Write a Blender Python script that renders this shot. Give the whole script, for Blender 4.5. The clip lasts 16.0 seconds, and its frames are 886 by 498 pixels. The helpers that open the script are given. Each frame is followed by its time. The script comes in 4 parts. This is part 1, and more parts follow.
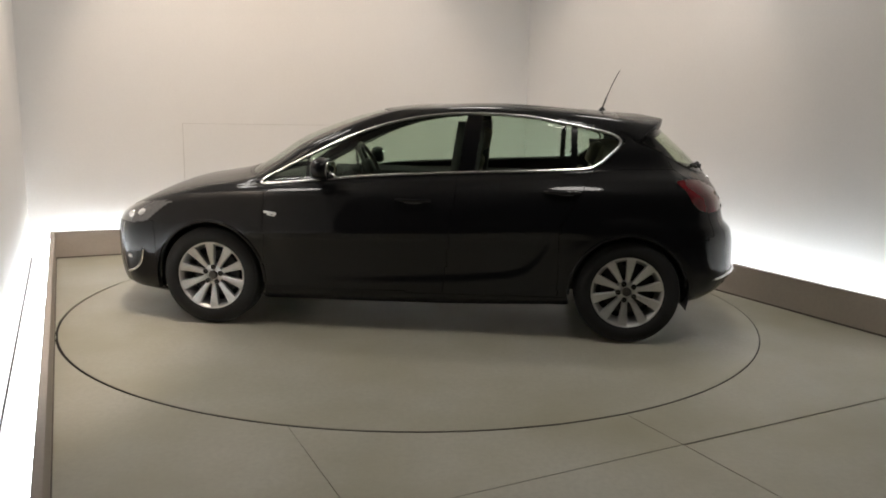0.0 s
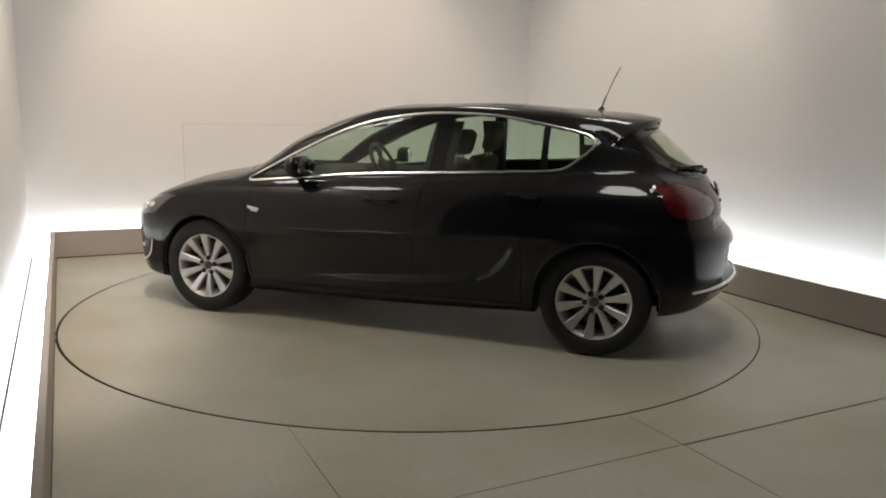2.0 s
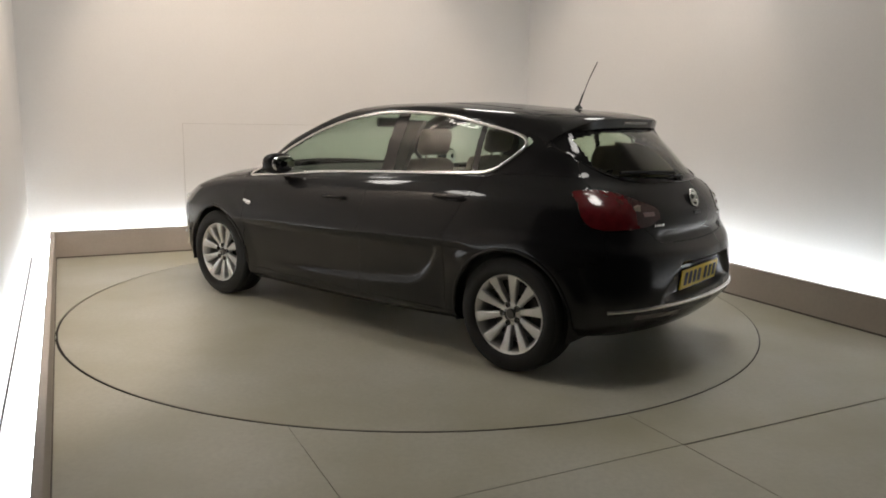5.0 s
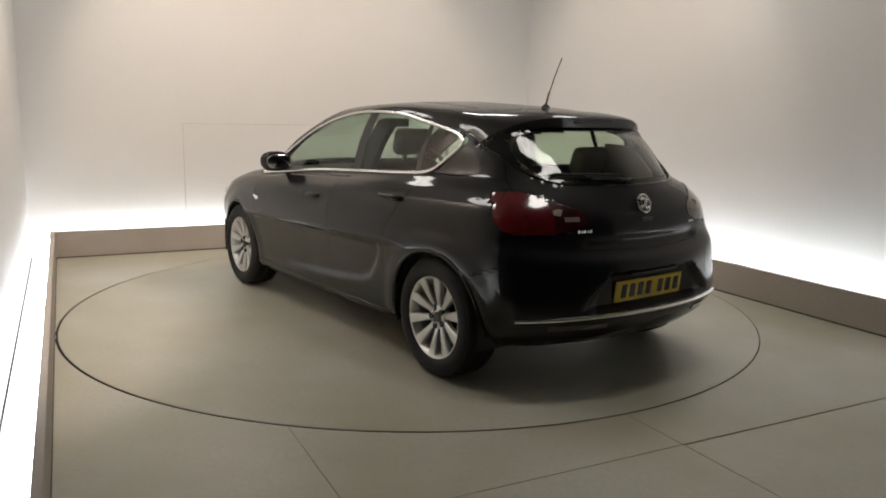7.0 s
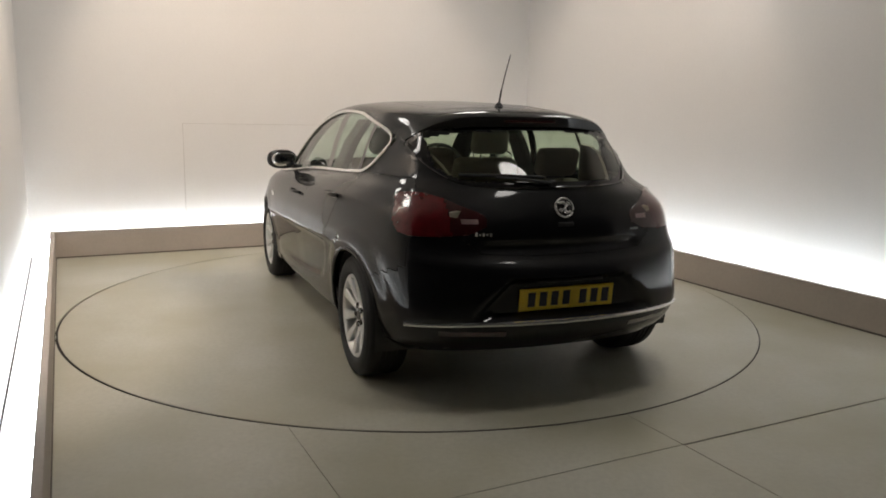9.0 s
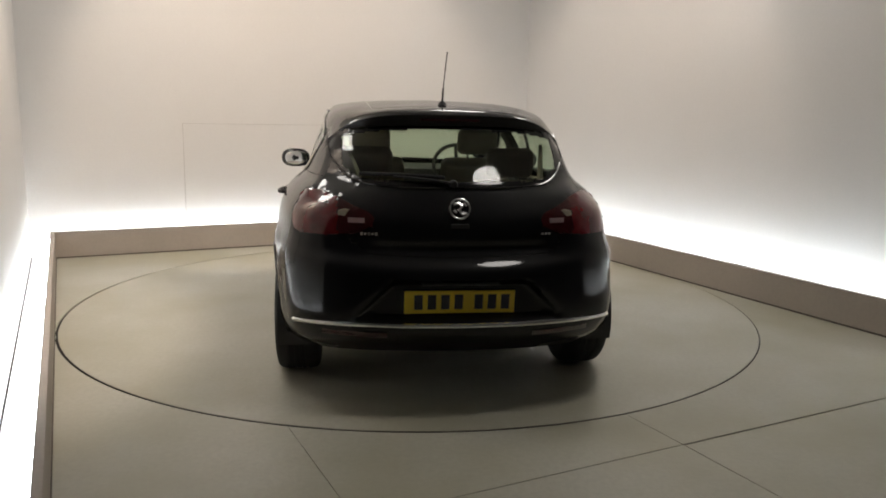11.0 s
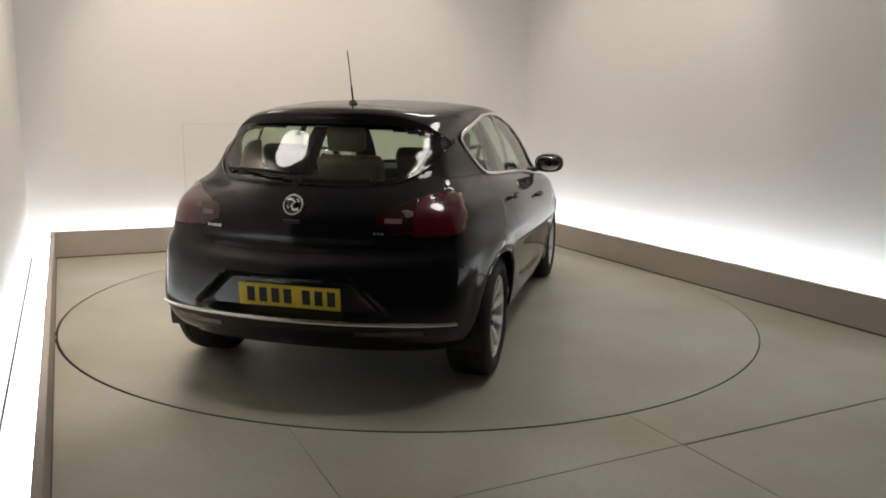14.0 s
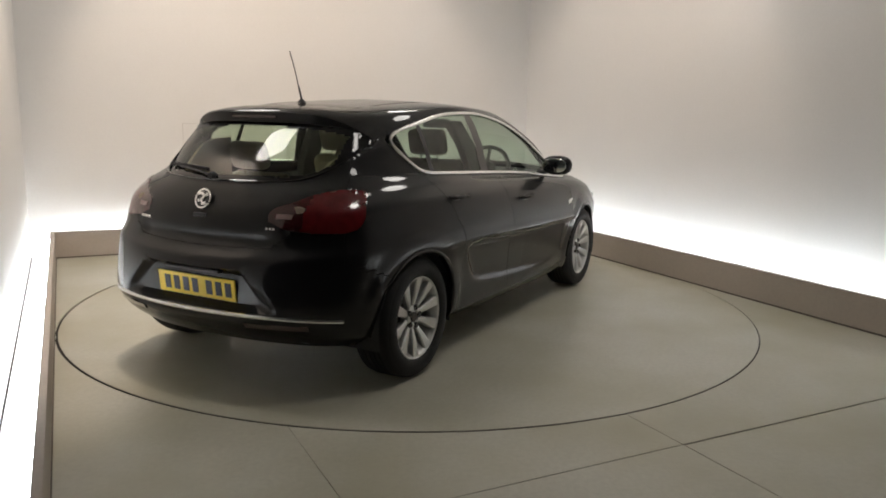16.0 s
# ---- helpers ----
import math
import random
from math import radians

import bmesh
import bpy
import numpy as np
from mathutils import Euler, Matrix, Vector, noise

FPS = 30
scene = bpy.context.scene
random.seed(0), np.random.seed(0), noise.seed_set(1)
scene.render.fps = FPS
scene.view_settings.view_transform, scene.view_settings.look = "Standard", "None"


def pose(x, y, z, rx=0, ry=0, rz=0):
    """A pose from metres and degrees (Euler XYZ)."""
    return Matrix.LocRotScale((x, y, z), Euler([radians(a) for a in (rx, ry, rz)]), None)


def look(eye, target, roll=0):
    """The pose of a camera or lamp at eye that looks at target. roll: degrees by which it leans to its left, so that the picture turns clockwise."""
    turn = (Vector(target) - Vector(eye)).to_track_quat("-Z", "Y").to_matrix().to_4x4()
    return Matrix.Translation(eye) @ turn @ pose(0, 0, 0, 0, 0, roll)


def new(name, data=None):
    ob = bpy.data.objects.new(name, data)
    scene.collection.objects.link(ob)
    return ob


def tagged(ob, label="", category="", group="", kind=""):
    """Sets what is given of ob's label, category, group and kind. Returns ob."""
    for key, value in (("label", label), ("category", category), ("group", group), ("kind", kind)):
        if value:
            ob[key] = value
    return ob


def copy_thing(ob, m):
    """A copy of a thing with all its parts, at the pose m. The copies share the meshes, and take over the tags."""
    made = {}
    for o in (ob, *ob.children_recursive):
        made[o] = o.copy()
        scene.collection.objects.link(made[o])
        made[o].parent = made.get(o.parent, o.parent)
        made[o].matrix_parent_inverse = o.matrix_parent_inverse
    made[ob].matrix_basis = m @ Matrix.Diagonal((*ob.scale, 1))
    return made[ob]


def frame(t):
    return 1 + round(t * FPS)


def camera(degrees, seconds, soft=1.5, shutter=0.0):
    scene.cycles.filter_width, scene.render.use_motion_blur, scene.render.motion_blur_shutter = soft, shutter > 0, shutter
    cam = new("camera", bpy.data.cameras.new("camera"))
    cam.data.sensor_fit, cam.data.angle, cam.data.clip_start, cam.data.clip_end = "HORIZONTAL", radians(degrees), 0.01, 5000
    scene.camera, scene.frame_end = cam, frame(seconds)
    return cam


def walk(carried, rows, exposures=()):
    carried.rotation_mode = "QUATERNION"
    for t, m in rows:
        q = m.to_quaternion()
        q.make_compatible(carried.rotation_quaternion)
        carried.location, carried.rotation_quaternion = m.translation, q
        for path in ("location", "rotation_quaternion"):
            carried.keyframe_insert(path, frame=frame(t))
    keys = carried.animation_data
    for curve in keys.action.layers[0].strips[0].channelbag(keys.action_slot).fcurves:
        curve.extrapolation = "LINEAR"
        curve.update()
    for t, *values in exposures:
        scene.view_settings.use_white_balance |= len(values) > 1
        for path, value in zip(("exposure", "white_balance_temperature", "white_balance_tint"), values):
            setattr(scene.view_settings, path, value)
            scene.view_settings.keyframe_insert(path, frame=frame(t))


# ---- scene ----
cam = camera(60.64, 16.0, soft=1.8)
EYE = Vector((0.0, -5.559, 1.3785))
CAM_POSE = Matrix.Translation(EYE) @ Matrix.Rotation(-0.0369, 4, 'Z') @ Matrix.Rotation(radians(90) - 0.1752, 4, 'X') @ Matrix.Rotation(0.0192, 4, 'Z')
walk(cam, [(0, CAM_POSE), (16, CAM_POSE)])
scene.view_settings.exposure = 0.0

# ---------------------------------------------------------------- light
world = bpy.data.worlds.new("studio_dark")
scene.world = world
world.use_nodes = True
world.node_tree.nodes["Background"].inputs[0].default_value = (0.05, 0.05, 0.055, 1)
world.node_tree.nodes["Background"].inputs[1].default_value = 0.3
LED_POWER = 28.0
PANEL_POWER = 10.6
SPOT_POWER = 198.0


# ---------------------------------------------------------------- materials
def material(name, colour, rough=0.5, metal=0.0, grain=0.0, scale=30.0, stain=0.0, stain_scale=1.2, bump=0.0, bump_scale=120.0,
             coat=0.0, stain_colour=None, spec=0.5, coat_rough=0.04):
    m = bpy.data.materials.new(name)
    m.use_nodes = True
    nt = m.node_tree
    b = nt.nodes["Principled BSDF"]
    b.inputs["Roughness"].default_value = rough
    b.inputs["Metallic"].default_value = metal
    b.inputs["Coat Weight"].default_value = coat
    b.inputs["Coat Roughness"].default_value = coat_rough
    b.inputs["Specular IOR Level"].default_value = spec
    b.inputs["Base Color"].default_value = (*colour, 1)
    co = nt.nodes.new("ShaderNodeTexCoord")
    last = None
    if grain or stain:
        rgb = nt.nodes.new("ShaderNodeRGB")
        rgb.outputs[0].default_value = (*colour, 1)
        last = rgb.outputs[0]
        for amount, sc, dark in ((grain, scale, 0.5), (stain, stain_scale, 0.45)):
            if not amount:
                continue
            n = nt.nodes.new("ShaderNodeTexNoise")
            n.inputs["Scale"].default_value = sc
            n.inputs["Detail"].default_value = 6
            nt.links.new(co.outputs["Object"], n.inputs["Vector"])
            r = nt.nodes.new("ShaderNodeMapRange")
            r.inputs["From Min"].default_value, r.inputs["From Max"].default_value = 0.35, 0.7
            r.inputs["To Max"].default_value = amount
            nt.links.new(n.outputs["Fac"], r.inputs["Value"])
            mix = nt.nodes.new("ShaderNodeMix")
            mix.data_type = "RGBA"
            c2 = stain_colour if (stain_colour and sc == stain_scale) else tuple(c * dark for c in colour)
            mix.inputs["B"].default_value = (*c2, 1)
            nt.links.new(r.outputs[0], mix.inputs["Factor"])
            nt.links.new(last, mix.inputs["A"])
            last = mix.outputs["Result"]
        nt.links.new(last, b.inputs["Base Color"])
    if bump:
        n = nt.nodes.new("ShaderNodeTexNoise")
        n.inputs["Scale"].default_value = bump_scale
        n.inputs["Detail"].default_value = 4
        nt.links.new(co.outputs["Object"], n.inputs["Vector"])
        bp = nt.nodes.new("ShaderNodeBump")
        bp.inputs["Strength"].default_value = bump
        bp.inputs["Distance"].default_value = 0.004
        nt.links.new(n.outputs["Fac"], bp.inputs["Height"])
        nt.links.new(bp.outputs[0], b.inputs["Normal"])
    return m


def glass_material(name, tint, gloss=1.0):
    m = bpy.data.materials.new(name)
    m.use_nodes = True
    nt = m.node_tree
    nt.nodes.remove(nt.nodes["Principled BSDF"])
    out = nt.nodes["Material Output"]
    tr = nt.nodes.new("ShaderNodeBsdfTransparent")
    tr.inputs[0].default_value = (*tint, 1)
    gl = nt.nodes.new("ShaderNodeBsdfGlossy")
    gl.inputs["Roughness"].default_value = 0.05
    gl.inputs[0].default_value = (gloss, gloss, gloss, 1)
    lw = nt.nodes.new("ShaderNodeLayerWeight")
    lw.inputs[0].default_value = 0.5
    pw = nt.nodes.new("ShaderNodeMath")
    pw.operation = "POWER"
    pw.inputs[1].default_value = 5.0
    sc = nt.nodes.new("ShaderNodeMath")
    sc.operation = "MULTIPLY_ADD"
    sc.inputs[1].default_value, sc.inputs[2].default_value = 0.90, 0.055
    mx = nt.nodes.new("ShaderNodeMixShader")
    nt.links.new(lw.outputs["Facing"], pw.inputs[0])
    nt.links.new(pw.outputs[0], sc.inputs[0])
    nt.links.new(sc.outputs[0], mx.inputs[0])
    nt.links.new(tr.outputs[0], mx.inputs[1])
    nt.links.new(gl.outputs[0], mx.inputs[2])
    nt.links.new(mx.outputs[0], out.inputs[0])
    return m


def glow_material(name, colour, strength):
    m = bpy.data.materials.new(name)
    m.use_nodes = True
    b = m.node_tree.nodes["Principled BSDF"]
    b.inputs["Base Color"].default_value = (*colour, 1)
    b.inputs["Emission Color"].default_value = (*colour, 1)
    b.inputs["Emission Strength"].default_value = strength
    return m


M_WALL = material("white_wall_paint", (0.74, 0.715, 0.69), 0.85, grain=0.05, scale=60, stain=0.07, stain_scale=0.7, bump=0.12, bump_scale=90)
M_KERB = material("beige_painted_board", (0.50, 0.44, 0.385), 0.62, grain=0.12, scale=40, stain=0.2, stain_scale=1.7, bump=0.1)
M_FLOOR = material("grey_painted_floor", (0.56, 0.545, 0.465), 0.40, grain=0.20, scale=38, stain=0.95, stain_scale=1.1, bump=0.15, bump_scale=70,
                   stain_colour=(0.42, 0.40, 0.29))
M_KERB_FOOT = material("brown_kerb_foot", (0.15, 0.13, 0.11), 0.85, grain=0.4, scale=6)
M_GAP_SHADE = material("beige_gap_shade", (0.60, 0.565, 0.53), 0.8, grain=0.3, scale=9)
M_GROOVE = material("dark_groove_shade", (0.05, 0.045, 0.04), 0.6, 0.4, grain=0.5, scale=12)
M_GAP = material("dark_seam", (0.018, 0.017, 0.015), 0.9)
M_SURROUND = material("dark_surround_paint", (0.27, 0.265, 0.25), 0.9, grain=0.2, scale=8)
M_CONCRETE = material("grey_concrete", (0.26, 0.255, 0.24), 0.8, grain=0.25, scale=14, stain=0.4, stain_scale=0.8)
M_CEIL = material("ceiling_paint", (0.38, 0.365, 0.34), 0.9, grain=0.05)
M_LED = glow_material("led_light", (0.84, 0.93, 1.0), LED_POWER)
M_PANEL = glow_material("warm_lamp_diffuser", (1.0, 0.955, 0.90), PANEL_POWER)
M_PAINT = material("black_car_paint", (0.005, 0.005, 0.006), 0.5, coat=0.72, grain=0.3, scale=900, spec=0.10, coat_rough=0.06)
M_PLASTIC = material("black_plastic", (0.018, 0.018, 0.019), 0.5, grain=0.2, scale=200, bump=0.1, bump_scale=600)
M_TRIM = material("gloss_black_trim", (0.006, 0.006, 0.007), 0.12, coat=0.5)
M_CHROME = material("bright_chrome", (0.90, 0.90, 0.89), 0.27, 1.0, grain=0.05, scale=40)
M_RUBBER = material("tyre_rubber", (0.012, 0.012, 0.012), 0.75, grain=0.3, scale=80, bump=0.3, bump_scale=300)
M_ALLOY = material("silver_alloy", (0.66, 0.66, 0.65), 0.33, 0.72, grain=0.12, scale=60, coat=0.3)
M_DARKMETAL = material("dark_brake_metal", (0.10, 0.095, 0.09), 0.5, 0.8, grain=0.4, scale=40)
M_GLASS = glass_material("green_tinted_glass", (0.68, 0.78, 0.70))
M_GLASS_REAR = glass_material("rear_tinted_glass", (0.74, 0.80, 0.67))
M_FRIT = material("black_glass_border", (0.008, 0.008, 0.009), 0.1)
M_RED = material("red_lamp_lens", (0.13, 0.006, 0.010), 0.18, coat=1.0, grain=0.5, scale=25)
M_REDDARK = material("smoked_red_lens", (0.045, 0.004, 0.006), 0.12, coat=1.0, grain=0.4, scale=30)
M_CLEAR = material("clear_lamp_lens", (0.16, 0.16, 0.165), 0.25, 0.4, coat=1.0, grain=0.4, scale=40)
M_CABIN = material("dark_cabin_plastic", (0.055, 0.052, 0.048), 0.6, grain=0.3, scale=150, bump=0.2, bump_scale=500)
M_SEAT = material("grey_beige_cloth", (0.30, 0.265, 0.205), 0.9, grain=0.4, scale=120, bump=0.3, bump_scale=400)
M_LINER = material("pale_headlining", (0.50, 0.49, 0.46), 0.95, grain=0.1, scale=90)
M_MIRROR = material("mirror_silver", (0.8, 0.8, 0.8), 0.03, 1.0)
M_LENS = material("bright_lamp_lens", (0.85, 0.85, 0.86), 0.12, 0.3, coat=1.0, grain=0.15, scale=60)
M_REVERSE = material("pale_reversing_lens", (0.30, 0.22, 0.22), 0.35, coat=0.3, grain=0.3, scale=60)
M_PLATE = material("yellow_number_plate", (0.86, 0.62, 0.03), 0.35, grain=0.08, scale=50)
M_INK = material("black_plate_ink", (0.01, 0.01, 0.01), 0.4)


# ---------------------------------------------------------------- mesh helpers
def part(name, bm, mat, parent=None, label="", smooth=False, angle=35):
    me = bpy.data.meshes.new(name)
    bmesh.ops.recalc_face_normals(bm, faces=bm.faces)
    bm.to_mesh(me)
    bm.free()
    me.materials.append(mat)
    if smooth:
        me.polygons.foreach_set("use_smooth", [True] * len(me.polygons))
        me.set_sharp_from_angle(angle=radians(angle))
    ob = new(name, me)
    if parent:
        ob.parent = parent
    if label:
        tagged(ob, label)
    return ob


def hang(name, me, parent, label=""):
    ob = new(name, me)
    ob.parent = parent
    if label:
        tagged(ob, label)
    return ob


def prism(poly, z0, z1, bevel=0.0):
    bm = bmesh.new()
    low = [bm.verts.new((x, y, z0)) for x, y in poly]
    top = [bm.verts.new((x, y, z1)) for x, y in poly]
    n = len(poly)
    bm.faces.new(low[::-1])
    bm.faces.new(top)
    for i in range(n):
        bm.faces.new((low[i], low[(i + 1) % n], top[(i + 1) % n], top[i]))
    bmesh.ops.recalc_face_normals(bm, faces=bm.faces)
    if bevel:
        bmesh.ops.bevel(bm, geom=bm.edges[:], offset=bevel, segments=2, affect="EDGES", profile=0.5)
    return bm


def box(c, s, bevel=0.0, seg=2, m=None):
    bm = bmesh.new()
    bmesh.ops.create_cube(bm, size=1)
    bmesh.ops.scale(bm, vec=s, verts=bm.verts)
    if bevel:
        bmesh.ops.bevel(bm, geom=bm.edges[:], offset=bevel, segments=seg, affect="EDGES", profile=0.5)
    if m is not None:
        bmesh.ops.transform(bm, matrix=m, verts=bm.verts)
    bmesh.ops.translate(bm, vec=c, verts=bm.verts)
    return bm


def sweep(points, radius, n=8, closed=False, flat=1.0, up=None):
    """A tube along points; flat squeezes it along the direction up."""
    pts = [Vector(q) for q in points]
    bm = bmesh.new()
    rings = []
    k = len(pts)
    for i, q in enumerate(pts):
        a = pts[(i - 1) % k] if (closed or i) else pts[i]
        b = pts[(i + 1) % k] if (closed or i < k - 1) else pts[i]
        t = (b - a).normalized()
        ref = Vector(up) if up else Vector((0, 0, 1))
        if abs(t.dot(ref)) > 0.95:
            ref = Vector((1, 0, 0))
        s = t.cross(ref).normalized()
        w = s.cross(t)
        rings.append([bm.verts.new(q + s * (radius * math.cos(j * math.tau / n)) + w * (radius * flat * math.sin(j * math.tau / n))) for j in range(n)])
    for i in range(k if closed else k - 1):
        r, s = rings[i], rings[(i + 1) % k]
        for j in range(n):
            bm.faces.new((r[j], r[(j + 1) % n], s[(j + 1) % n], s[j]))
    if not closed:
        bm.faces.new(rings[0][::-1])
        bm.faces.new(rings[-1])
    return bm


def lathe(profile, n=48, axis="Y"):
    """Turns (radius, along) pairs about the axis."""
    bm = bmesh.new()
    rings = []
    for r, a in profile:
        ring = []
        for j in range(n):
            c, s = math.cos(j * math.tau / n) * r, math.sin(j * math.tau / n) * r
            ring.append(bm.verts.new((c, a, s) if axis == "Y" else (c, s, a)))
        rings.append(ring)
    for r, s in zip(rings, rings[1:]):
        for j in range(n):
            bm.faces.new((r[j], r[(j + 1) % n], s[(j + 1) % n], s[j]))
    return bm


# ---------------------------------------------------------------- room
# the room's own axes: E1 across, E2 towards the back wall
E1, E2 = Vector((0.9100, 0.4147)), Vector((-0.4147, 0.9100))
SIDE_L, SIDE_R, BACK = -2.422, 2.435, 2.70
KL0, KB = E1 * SIDE_L + E2 * BACK, E1 * SIDE_R + E2 * BACK
DL = DR = -E2
NL, NR = -E1, E1
DB = (KB - KL0).normalized()
NB = Vector((-DB.y, DB.x))
KERB_H, KERB_T = 0.247, 0.035
TROUGH_L, TROUGH_B, TROUGH_R = 0.21, 0.17, 0.33
REACH_L, REACH_R = 6.1, 7.3


def meet(p, d, q, e):
    """Where the line through p along d meets the line through q along e."""
    det = d.x * -e.y + e.x * d.y
    r = q - p
    return p + d * ((r.x * -e.y + e.x * r.y) / det)


def offset_corner(wl, wb, wr):
    """The two back corners and the two front ends of an outline set out from the kerb lines."""
    pl, pb, pr = KL0 + NL * wl, KL0 + NB * wb, KB + NR * wr
    a = meet(pl, DL, pb, DB)
    b = meet(pr, DR, pb, DB)
    return a, b, pl + DL * REACH_L, pr + DR * REACH_R


def slab(p, q, n, t, z0, z1, bevel=0.0):
    return prism([p, q, q + n * t, p + n * t], z0, z1, bevel)


CEIL_Z = 3.55
wa, wb_, wl_far, wr_end = offset_corner(TROUGH_L, TROUGH_B, TROUGH_R)
# the west wall stops short, out of view, to darken the doors' reflections
wl_end = wl_far - DL * 1.25
for name, p, q, n, label in (("wall_west", wl_end, wa, NL, "white painted studio wall lit from a floor trough"),
                             ("wall_north", wa + (wa - wb_).normalized() * 0.2, wb_ + (wb_ - wa).normalized() * 0.2, NB, "white painted back wall with a light wash at its foot"),
                             ("wall_east", wb_, wr_end, NR, "white painted studio wall washed with light from below")):
    ob = part(name, slab(p, q, n, 0.15, -0.3, CEIL_Z), M_WALL)
    tagged(ob, label, "wall", kind="structure")
ob = part("ceiling", prism([wl_end + NL * .15, wr_end + NR * .15, wb_ + Vector((.5, .5)), wa + Vector((-.5, .5))], CEIL_Z, CEIL_Z + 0.12), M_CEIL)
tagged(ob, "plain grey studio ceiling", "ceiling", kind="structure")
# unseen dark surround added behind the studio, for the car's dark reflections
SURROUND = [wl_end + NL * 3, Vector((-6.0, -12.0)), Vector((9.0, -12.0)), wr_end + NR * 3.5]
for i, (p, q) in enumerate([(wl_end + NL * .15, SURROUND[0]), (SURROUND[0], SURROUND[1]), (SURROUND[1], SURROUND[2]), (SURROUND[2], SURROUND[3]), (SURROUND[3], wr_end + NR * .15)]):
    d = (q - p).normalized()
    ob = part("wall_surround_%d" % (i + 1), slab(p, q, Vector((d.y, -d.x)), 0.12, -0.3, CEIL_Z), M_SURROUND)
    tagged(ob, "dark unseen wall added behind the studio for reflections in the car", "wall", kind="structure")
ob = part("surround_ceiling", prism([wl_end + NL * .15, *SURROUND, wr_end + NR * .15], CEIL_Z - .004, CEIL_Z + 0.1), M_SURROUND)
tagged(ob, "dark unseen ceiling added behind the studio for reflections in the car", "ceiling", kind="structure")
ob = part("floor", prism([SURROUND[1], SURROUND[2], SURROUND[3], wr_end + Vector((.4, 0)), wb_ + Vector((.3, .4)), wa + Vector((-.3, .3)), wl_end + Vector((-.4, -.1)), SURROUND[0]], -0.35, -0.012), M_GAP)
tagged(ob, "dark sub-floor under the painted floor boards", "floor", kind="structure")
FLOOR = ob

# the trough floor between kerb and wall
ka, kb, kl_end, kr_end = offset_corner(0, 0, 0)
ta, tb, tl_end, tr_end = offset_corner(KERB_T, KERB_T, KERB_T)
for name, quad in (("trough_floor", [tl_end, wl_far - NL * .012, wa - NL * .012, ta]), ("trough_floor", [ta, wa, wb_, tb]), ("trough_floor", [tb, wb_, wr_end, tr_end])):
    o = part(name, prism([Vector(v) for v in quad], -0.02, -0.004), M_WALL, FLOOR, "white painted trough floor behind the kerb")

# a flush panel in the back wall, told only by strips coloured as its shadow gap
PANEL_AT = (1.40, 3.00, 1.245)
pp, pq = wa + DB * PANEL_AT[0] - NB * .004, wa + DB * PANEL_AT[1] - NB * .004
panel_ob = part("wall_panel", slab(pp, pq, NB, .02, 0.0, PANEL_AT[2], .003), M_WALL)
for p, q, z0, z1 in ((pp, pq, PANEL_AT[2], PANEL_AT[2] + .004), (pp - DB * .004, pp, 0.0, PANEL_AT[2] + .004)):
    part("panel_gap_shade", slab(p - NB * .002, q - NB * .002, NB, .016, z0, z1), M_GAP_SHADE, panel_ob, "fine beige strip painting the shadow gap round the panel")
tagged(panel_ob, "flush white access panel in the back wall", "wall panel")

# kerb boards with a light strip fixed behind each of them
for name, p, q, n, label in (("kerb_board", kl_end, ka, NL, "low beige kerb board along the studio edge"),
                             ("kerb_board", ka + (ka - kb).normalized() * KERB_T, kb + (kb - ka).normalized() * KERB_T, NB, "low beige kerb board before the back wall"),
                             ("kerb_board", kb, kr_end, NR, "low beige kerb board along the studio edge")):
    k = part(name, slab(p, q, n, KERB_T, -0.004, KERB_H, 0.003), M_KERB)
    # a thin darker brown strip along the foot of the board
    part("foot_strip", slab(p - n * .005, q - n * .005, n, .012, -.003, .012), M_KERB_FOOT, k, "brown strip along the kerb foot")
    tagged(k, label, "kerb", "kerb boards", "structure")
    off = n * (KERB_T + 0.001)
    d = (q - p).normalized()
    strip = part("led_strip", slab(p + off + d * 0.05, q + off - d * 0.05, n, 0.012, KERB_H - 0.095, KERB_H - 0.055, 0.002), M_LED)
    tagged(strip, "cool white light strip fixed behind the kerb board", "light strip", "light strips")

# floor panels
R_TURN, GAP = 2.410, 0.0045


def plan(a, b):
    v = E1 * a + E2 * b
    return (v.x, v.y)


def arc(a0, a1, r, n=60):
    return [(r * math.cos(a0 + (a1 - a0) * i / n), r * math.sin(a0 + (a1 - a0) * i / n)) for i in range(n + 1)]


SEAM_B, SEAM_1, SEAM_2, FRONT_B = -2.785, -1.479, 0.01, -7.4
RO = R_TURN + 0.004
SEAM_T, SEAM_U = SEAM_B + GAP / 2, SEAM_B - GAP / 2


def arc_at(a):
    return -math.acos(max(-1, min(1, a / RO)))


def hole(a0, a1, n):
    """The edge of the hole that the disc turns in, not quite centred on it."""
    return [(x - .006, y - .002) for x, y in arc(a0, a1, RO, n)]


def front_panel(a0, a1):
    """From the seam in front of the disc up to the disc's edge."""
    return [plan(*v) for v in [(a0, SEAM_T), (a1, SEAM_T)] + hole(arc_at(a1), arc_at(a0), 40)]


def half_ring(side):
    if side < 0:
        pts = [(SIDE_L, SEAM_T), (SEAM_1 - GAP / 2, SEAM_T)] + hole(arc_at(SEAM_1), -math.pi, 30)[:-1] + [(-RO, 0), (SIDE_L, 0)]
    else:
        pts = [(SEAM_2 + GAP / 2, SEAM_T), (SIDE_R, SEAM_T), (SIDE_R, 0), (RO, 0)] + hole(0, arc_at(SEAM_2), 50)[1:]
    return [plan(*v) for v in pts]


